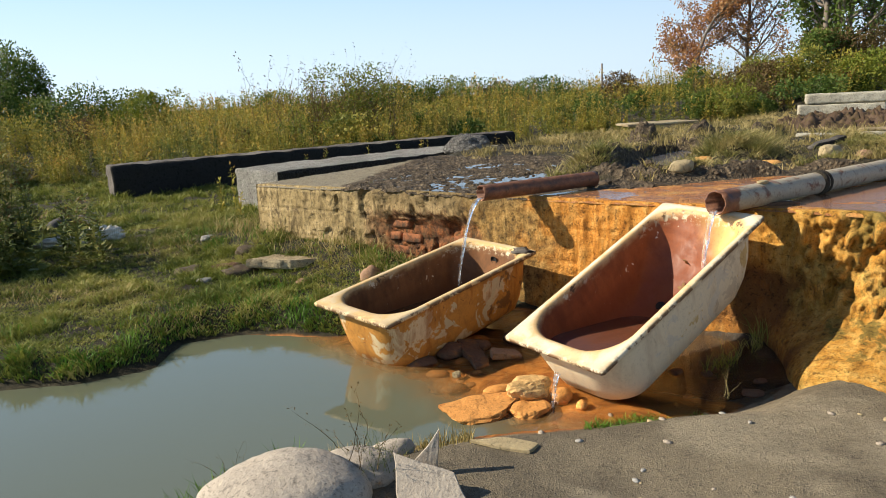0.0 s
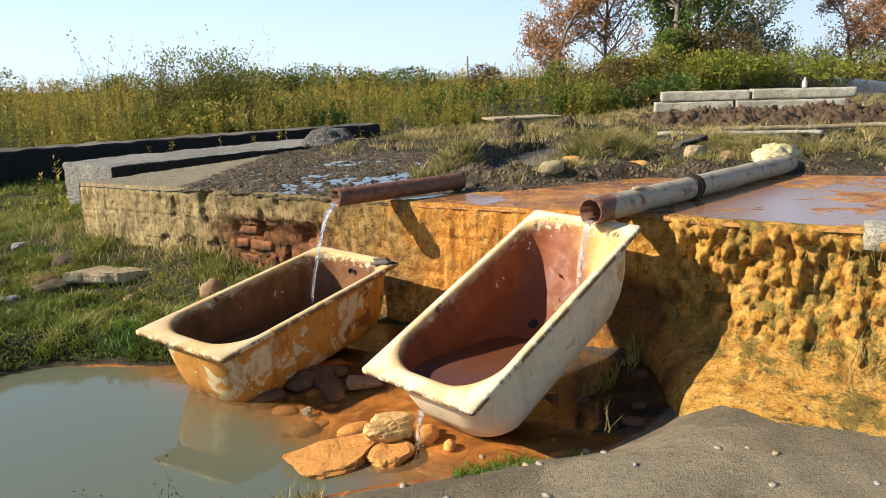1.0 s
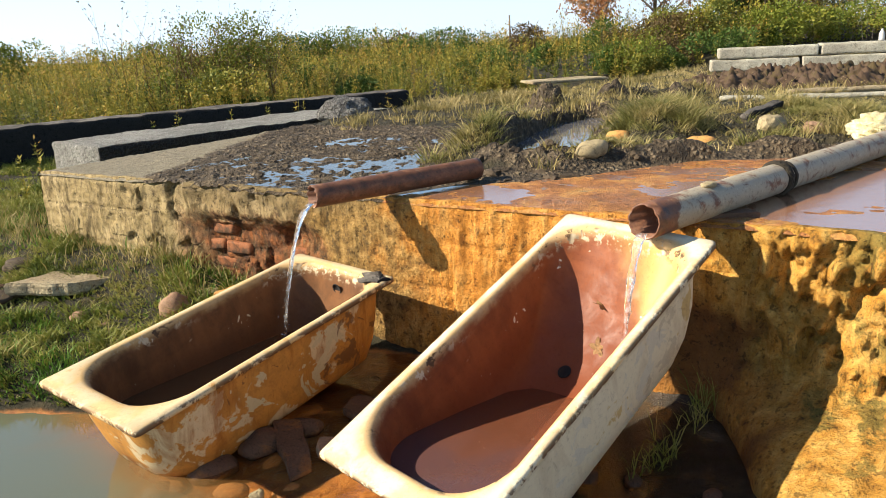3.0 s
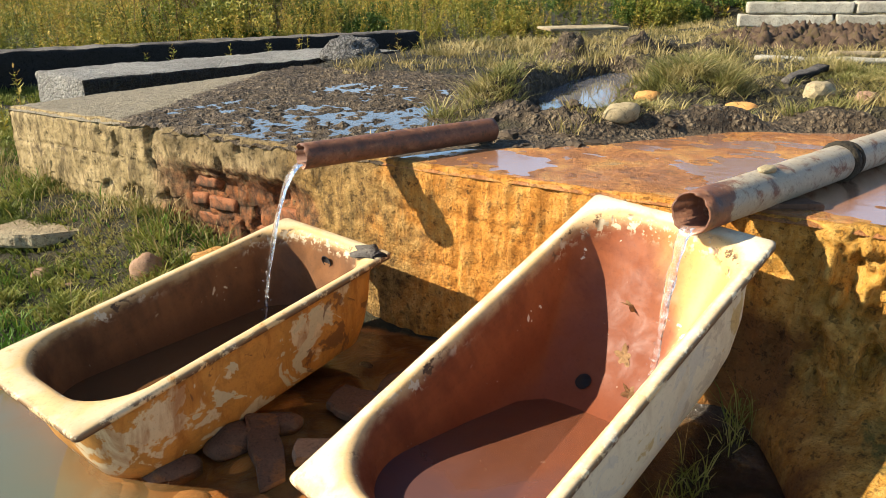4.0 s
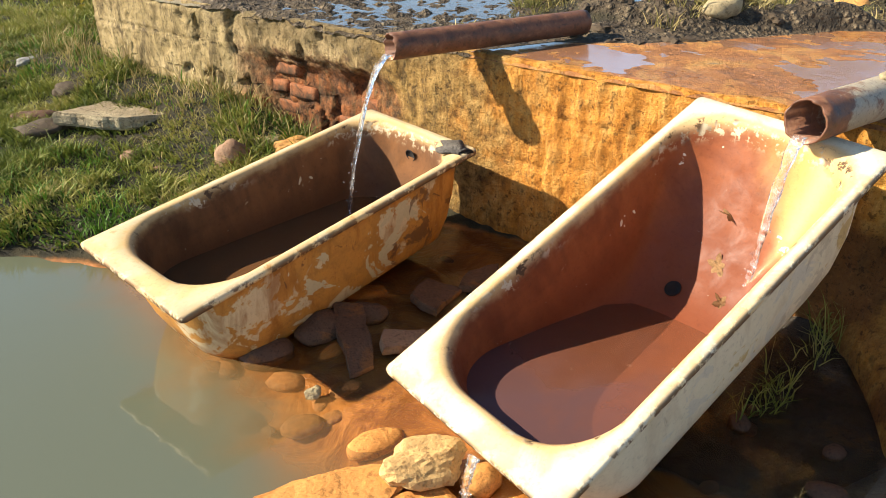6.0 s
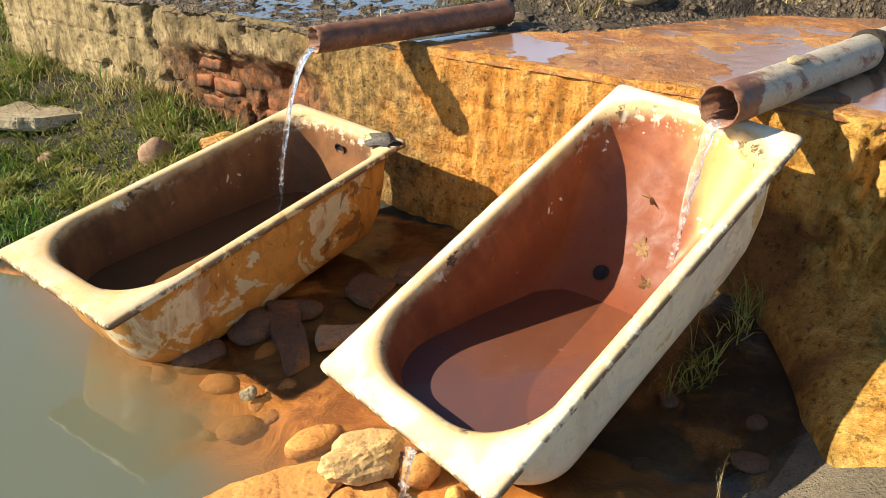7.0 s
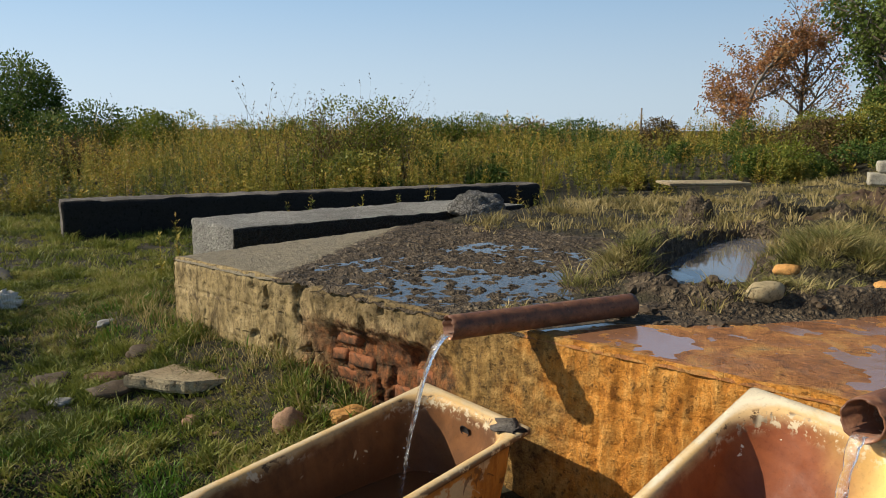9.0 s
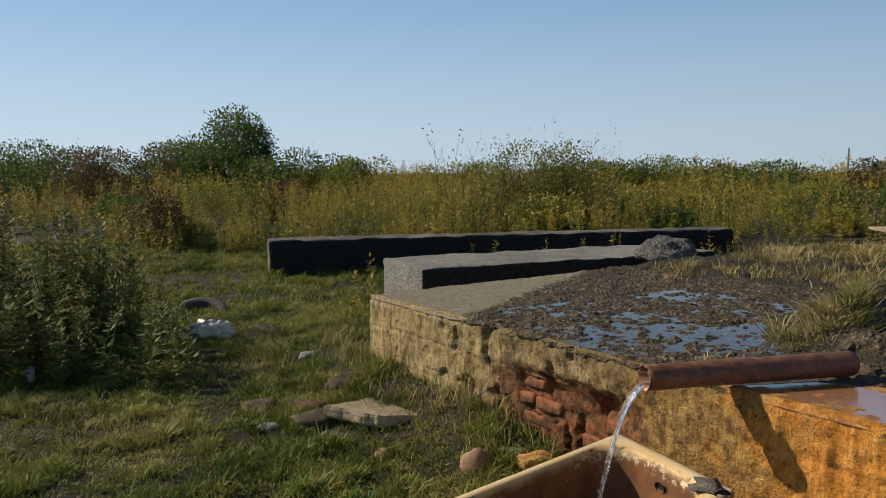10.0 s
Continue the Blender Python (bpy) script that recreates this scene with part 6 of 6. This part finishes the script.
by = np.concatenate([12.7 + (np.linspace(-2.7, 1.6, 26) + 2.7) * 0.72, np.array([9.9, 10.0, 9.8])])
weeds(bx, by, np.full(len(bx), 0.22), 0.58 + 0.14 * RNG.normal(0, 1, len(bx)), 0.08, 50, 4, M_WEED, M_GOLD, "small leafy weeds between concrete beams")
x, y = scatter(160, 0.4, 9, 15.5, 21, lambda x, y: smooth(field_edge(x) - y, 3.2, 0.3) * (slab_uv(x, y)[1] > 5))
weeds(x, y, ground_z(x, y), 0.45 + 0 * x, 0.10, 30, 3, M_WEED, M_GOLD, "low weeds at the field's edge")


def twigs(name, x, y, z, height, count, spread_r, mat, parent=None, label="", seeds=3):
    """Bare arching stems with side shoots."""
    bm = bmesh.new()
    r = random.Random(seeds)
    for _ in range(count):
        a, l = r.uniform(0, 6.283), height * r.uniform(0.6, 1.1)
        p = Vector((x + r.gauss(0, spread_r * 0.3), y + r.gauss(0, spread_r * 0.3), z))
        d = Vector((math.cos(a) * 0.35, math.sin(a) * 0.35, 1)).normalized()
        w = height * 0.0042 + 0.0006
        for s in range(9):
            q = p + d * l / 9
            k = Vector((-d.y, d.x, 0)).normalized() * w * (1 - s / 10)
            j = d.cross(k)
            va = [bm.verts.new(p + o) for o in (k, -k * 0.5 + j, -k * 0.5 - j)]
            vb = [bm.verts.new(q + o * 0.9) for o in (k, -k * 0.5 + j, -k * 0.5 - j)]
            for i in range(3):
                bm.faces.new((va[i - 1], va[i], vb[i], vb[i - 1]))
            if s > 2:
                e = (d + Vector((r.gauss(0, 0.7), r.gauss(0, 0.7), r.uniform(-0.1, 0.5)))).normalized() * l * 0.16
                bm.faces.new([bm.verts.new(v) for v in (q + k * 0.6, q - k * 0.6, q + e)])
                for _k in range(3):
                    g = q + e * r.uniform(0.3, 1.0)
                    t = Vector((r.gauss(0, 1), r.gauss(0, 1), r.gauss(0, 1))).normalized() * height * 0.03
                    bm.faces.new([bm.verts.new(v) for v in (g, g + t, g + t.cross(e).normalized() * height * 0.012 + t * 0.5)])
            p, d = q, (d + Vector((r.gauss(0, 0.13), r.gauss(0, 0.13), -0.02))).normalized()
    ob = finish(name, bm, mat, parent, smooth=False)
    if label:
        tagged(ob, label, "shrub", kind="stuff")
    return ob


twigs("dry_weed", -4.0, 19.4, 0.45, 2.25, 60, 2.2, M_BUSH_BROWN, None, "tall straggly brown weed above the field", 4)
twigs("dry_weed", -2.9, 19.6, 0.45, 2.0, 50, 2.2, M_BUSH_BROWN, None, "tall straggly brown weed above the field", 6)
twigs("dry_weed", -0.29, 3.24, 0.10, 0.40, 9, 0.16, M_BUSH_BROWN, None, "small dry seeded weed between boulders", 5)
twigs("dry_weed", -0.20, 3.20, 0.08, 0.24, 26, 0.24, M_SHADY, None, "low dark weed between boulders", 7)
twigs("dry_weed", -0.92, 3.25, 0.02, 0.20, 5, 0.08, M_BUSH_BROWN, None, "small dry weed beside the pool", 8)
twigs("dry_twig", 1.42, 3.93, 0.10, 0.14, 4, 0.04, M_STRAW, None, "pale dry grass stalks on the bank", 9)


def bush(x, y, width, height, mat, label, seed, leaf=0.16, count=2600, name="bush"):
    leaf, count = leaf * 0.66, int(count * 2.1)
    rng = np.random.default_rng(seed)
    z = height_at(x, y)
    ob = thing(name, pose(x, y, z), label, "bush")
    lobes = 9
    c = np.stack([rng.normal(0, width * 0.24, lobes), rng.normal(0, width * 0.20, lobes), rng.uniform(0.25, 0.72, lobes) * height], -1)
    c[0] = (0, 0, height * 0.66)
    r = np.stack([rng.uniform(0.18, 0.30, lobes) * width, rng.uniform(0.18, 0.30, lobes) * width, rng.uniform(0.22, 0.34, lobes) * height], -1)
    which = rng.integers(0, lobes, count)
    d = rng.normal(0, 1, (count, 3))
    d /= np.linalg.norm(d, axis=1)[:, None]
    p = c[which] + d * r[which] * (rng.uniform(0.35, 1.12, count) ** 0.5)[:, None]
    p[:, 2] = np.abs(p[:, 2])
    al = (d + rng.normal(0, 0.8, (count, 3)))
    al *= (leaf * rng.uniform(0.6, 1.4, count) / np.linalg.norm(al, axis=1))[:, None]
    ac = np.cross(al, rng.normal(0, 1, (count, 3))) 
    ac *= (leaf * 0.28 / (np.linalg.norm(ac, axis=1) + 1e-9))[:, None]
    crown = leaves_mesh("crown", p, al, ac, mat)
    crown.parent = ob
    tagged(twigs("stem", 0, 0, 0, height * 0.95, 10, width * 0.5, M_BARK, ob, "", seed), kind="stuff")
    return ob


clump_rng = random.Random(77)
for i in range(34):  # bushy clumps standing in the weeds
    cx = clump_rng.uniform(-15, 13)
    cy = float(field_edge(np.array([cx]))[0]) + clump_rng.uniform(0.4, 9)
    kind = clump_rng.choice(((M_WEED, "olive leafy clump in the goldenrod field"), (M_BUSH_BROWN, "browned leafy clump in the goldenrod field"), (M_BUSH_GOLD, "yellow-green leafy clump in the goldenrod field"), (M_BUSH, "dark green leafy clump in the goldenrod field")))
    size = clump_rng.uniform(0.9, 2.0)
    bush(cx, cy, size, size * clump_rng.uniform(0.55, 0.85), kind[0], kind[1], 500 + i, 0.11, 1500)
bush(-3.6, 19.7, 2.6, 2.3, M_BUSH_GOLD, "tall straggly yellowing shrub above the field", 60, 0.10, 3000)
bush(-2.5, 20.0, 2.0, 2.0, M_WEED, "tall straggly olive shrub above the field", 61, 0.10, 2400)
bush(-20.0, 32.0, 4.6, 4.3, M_BUSH, "tall rounded green bush beyond the field", 1, 0.20, 5200)
bush(-22.3, 30.2, 4.2, 3.0, M_BUSH, "dark green bramble thicket beyond the field", 2, 0.18, 3600)
bush(-18.6, 28.8, 3.8, 2.9, M_BUSH, "dark green bramble thicket beyond the field", 3, 0.18, 3600)
bush(-16.4, 30.0, 4.4, 2.4, M_BUSH, "dark green bramble thicket beyond the field", 4, 0.18, 3200)
bush(-20.2, 24.6, 3.8, 2.6, M_BUSH_BROWN, "browning shrub beyond the field", 5, 0.15, 3000)
bush(-23.8, 25.6, 4.0, 2.7, M_BUSH, "green shrub beyond the field", 6, 0.17, 2800)
bush(-27.0, 27.0, 5.0, 2.9, M_BUSH, "green shrub beyond the field", 7, 0.18, 3000)
bush(-31.5, 29.0, 6.0, 3.0, M_BUSH, "green shrub beyond the field", 8, 0.2, 3000)
bush(-12.9, 29.4, 2.6, 2.1, M_BUSH_GOLD, "yellow-green bush rising from the field", 9, 0.15, 2200)
bush(-14.4, 30.4, 2.4, 1.8, M_BUSH_GOLD, "yellow-green bush rising from the field", 10, 0.15, 1800)
bush(-1.9, 34.3, 2.6, 2.1, M_BUSH_GOLD, "yellow-green bush rising from the field", 11, 0.15, 2000)
bush(-3.4, 34.0, 2.2, 1.9, M_BUSH, "green bush rising from the field", 12, 0.15, 1800)
bush(-11.3, 40.6, 3.2, 1.9, M_BUSH_GOLD, "low bush at the end of the field", 13, 0.18, 1500)
bush(3.0, 38.3, 4.6, 2.0, M_BUSH, "low dark bush at the end of the field", 14, 0.2, 2200)
bush(8.2, 46.5, 2.4, 2.0, M_BUSH_BROWN, "small round bush at the end of the field", 15, 0.2, 1200)
bush(0.8, 44.0, 3.6, 1.9, M_BUSH_BROWN, "low bush at the end of the field", 16, 0.2, 1500)
bush(-7.0, 46.0, 4.0, 1.9, M_BUSH, "low bush at the end of the field", 17, 0.2, 1500)
bush(11.0, 26.8, 2.2, 1.9, M_WEED, "dense olive shrub below the trees", 18, 0.15, 2400)
bush(9.4, 27.5, 3.0, 1.5, M_BUSH_BROWN, "reddish brown shrub below the trees", 19, 0.15, 2200)
bush(12.8, 26.0, 3.0, 1.5, M_BUSH_GOLD, "yellow-green shrub below the trees", 20, 0.15, 2400)
bush(15.5, 25.5, 3.4, 1.5, M_BUSH_GOLD, "yellowing shrub below the trees", 21, 0.15, 2200)
bush(19.0, 26.5, 4.0, 1.7, M_BUSH_BROWN, "browning shrub below the trees", 22, 0.15, 2200)
bush(9.6, 22.6, 1.6, 0.95, M_BUSH, "low green bush at the field's edge", 23, 0.12, 1200)
bush(7.6, 23.6, 2.0, 1.2, M_BUSH_GOLD, "yellowing bush at the field's edge", 24, 0.12, 1200)


def tree(x, y, height, crown_r, mat, label, seed, leaf, count, bare=0.30, lift=0.0, first=1):
    """A trunk that forks into limbs, and leaves in clumps on the outer twigs."""
    rng = random.Random(seed)
    z = height_at(x, y) + lift
    ob = thing("tree", pose(x, y, z), label, "tree")
    bm = bmesh.new()
    tips = []

    def limb(p, d, length, radius, level):
        k, rings = 6 if level < 2 else 4, []
        steps = 5
        for s in range(steps + 1):
            rr = radius * (1 - 0.5 * s / steps)
            side = d.orthogonal().normalized()
            up = d.cross(side)
            rings.append([bm.verts.new(p + side * math.cos(6.283 * i / k) * rr + up * math.sin(6.283 * i / k) * rr) for i in range(k)])
            if level >= 2 and s > 1:
                tips.append(p.copy())
            if s == steps:
                break
            p = p + d * length / steps
            d = (d + Vector((rng.gauss(0, 0.10), rng.gauss(0, 0.10), 0.05))).normalized()
            if level < 3 and (s >= first or level > 0):
                for _ in range(2 if level == 0 else 1):
                    a = rng.uniform(0, 6.283)
                    out = (Vector((math.cos(a), math.sin(a), 0)) * (crown_r / height * 2.2) + d * rng.uniform(0.4, 1.0)).normalized()
                    limb(p.copy(), out, length * rng.uniform(0.42, 0.62), radius * 0.5, level + 1)
        for a, b in zip(rings, rings[1:]):
            for i in range(k):
                bm.faces.new((a[i - 1], a[i], b[i], b[i - 1]))

    limb(Vector((0, 0, -0.1)), Vector((0.03, 0, 1)).normalized(), height * 0.82, height * 0.022, 0)
    part("trunk", bm, M_BARK, ob)
    pts = np.array([tuple(t) for t in tips])
    pts = pts[pts[:, 2] > height * bare]
    r = np.random.default_rng(seed)
    p = pts[r.integers(0, len(pts), count)] + r.normal(0, leaf * 1.1, (count, 3))
    al = r.normal(0, 1, (count, 3))
    al *= (leaf * r.uniform(0.6, 1.3, count) / np.linalg.norm(al, axis=1))[:, None]
    ac = np.cross(al, r.normal(0, 1, (count, 3)))
    ac *= (leaf * 0.33 / (np.linalg.norm(ac, axis=1) + 1e-9))[:, None]
    crown = leaves_mesh("crown", p, al, ac, mat)
    crown.parent = ob


tree(8.75, 32.3, 4.2, 1.6, M_AUTUMN, "autumn tree with thinning orange-brown leaves", 3, 0.11, 8000, 0.2, 0, 0)
tree(11.2, 33.5, 4.4, 1.4, M_AUTUMN, "autumn tree with sparse brown leaves", 5, 0.11, 3000, 0.2, 0, 0)
tree(12.6, 29.4, 6.0, 2.2, M_TREE, "leafy green tree on the rise", 8, 0.14, 9000, 0.08, 0, 0)
tree(13.9, 30.6, 5.6, 2.0, M_TREE, "leafy green tree on the rise", 19, 0.14, 6000, 0.08, 0, 0)
tree(14.8, 30.5, 5.0, 2.0, M_AUTUMN, "half-bare autumn tree on the rise", 9, 0.12, 1800, 0.3, 0, 0)
tree(19.7, 36.0, 3.2, 1.3, M_TREE_PALE, "small pale grey-green tree", 11, 0.14, 3600, 0.2, 0, 0)
tree(20.4, 30.5, 4.0, 1.9, M_AUTUMN, "autumn tree with thinning orange-brown leaves", 13, 0.11, 5500, 0.2, 0, 0)
tree(22.6, 29.5, 4.2, 1.9, M_AUTUMN, "autumn tree with thinning orange-brown leaves", 14, 0.11, 4500, 0.2, 0, 0)
bush(12.8, 28.9, 2.4, 2.2, M_BUSH, "dense dark shrub at the foot of the trees", 41, 0.16, 4200)
bush(13.8, 28.2, 3.2, 2.0, M_BUSH_BROWN, "brown undergrowth at the foot of the trees", 42, 0.14, 2600)

bm = bmesh.new()
bmesh.ops.create_cone(bm, cap_ends=True, segments=8, radius1=0.09, radius2=0.06, depth=3.4)
pole = finish("utility_pole", bm, M_BARK)
pole.matrix_basis = pose(9.4, 61.8, 1.75)
tagged(pole, "thin distant wooden utility pole", "pole")

x, y = scatter(4000, 0.7, 1.3, 3.8, 4.2, lambda x, y: np.exp(-((inside_distance(x, y, POOL) + 0.01) / 0.05) ** 2))
blades("moss", x, y, ground_height(x, y), 0.022, 0.006, M_LUSH, "bright green algae on the wet bank", 1.0)
x, y = scatter(5000, 1.2, 2.4, 4.2, 5.2, lambda x, y: np.exp(-((x - 1.05 - 0.85 * (y - 3.95)) / 0.07) ** 2) * (y > 4.5) * clumped(x, y, 5, 111, -0.05, 0.1))
blades("grass", x, y, np.maximum(ground_height(x, y), 0.02), 0.11, 0.005, M_TURF, "straggling grass along the tub's shaded side", 0.9)
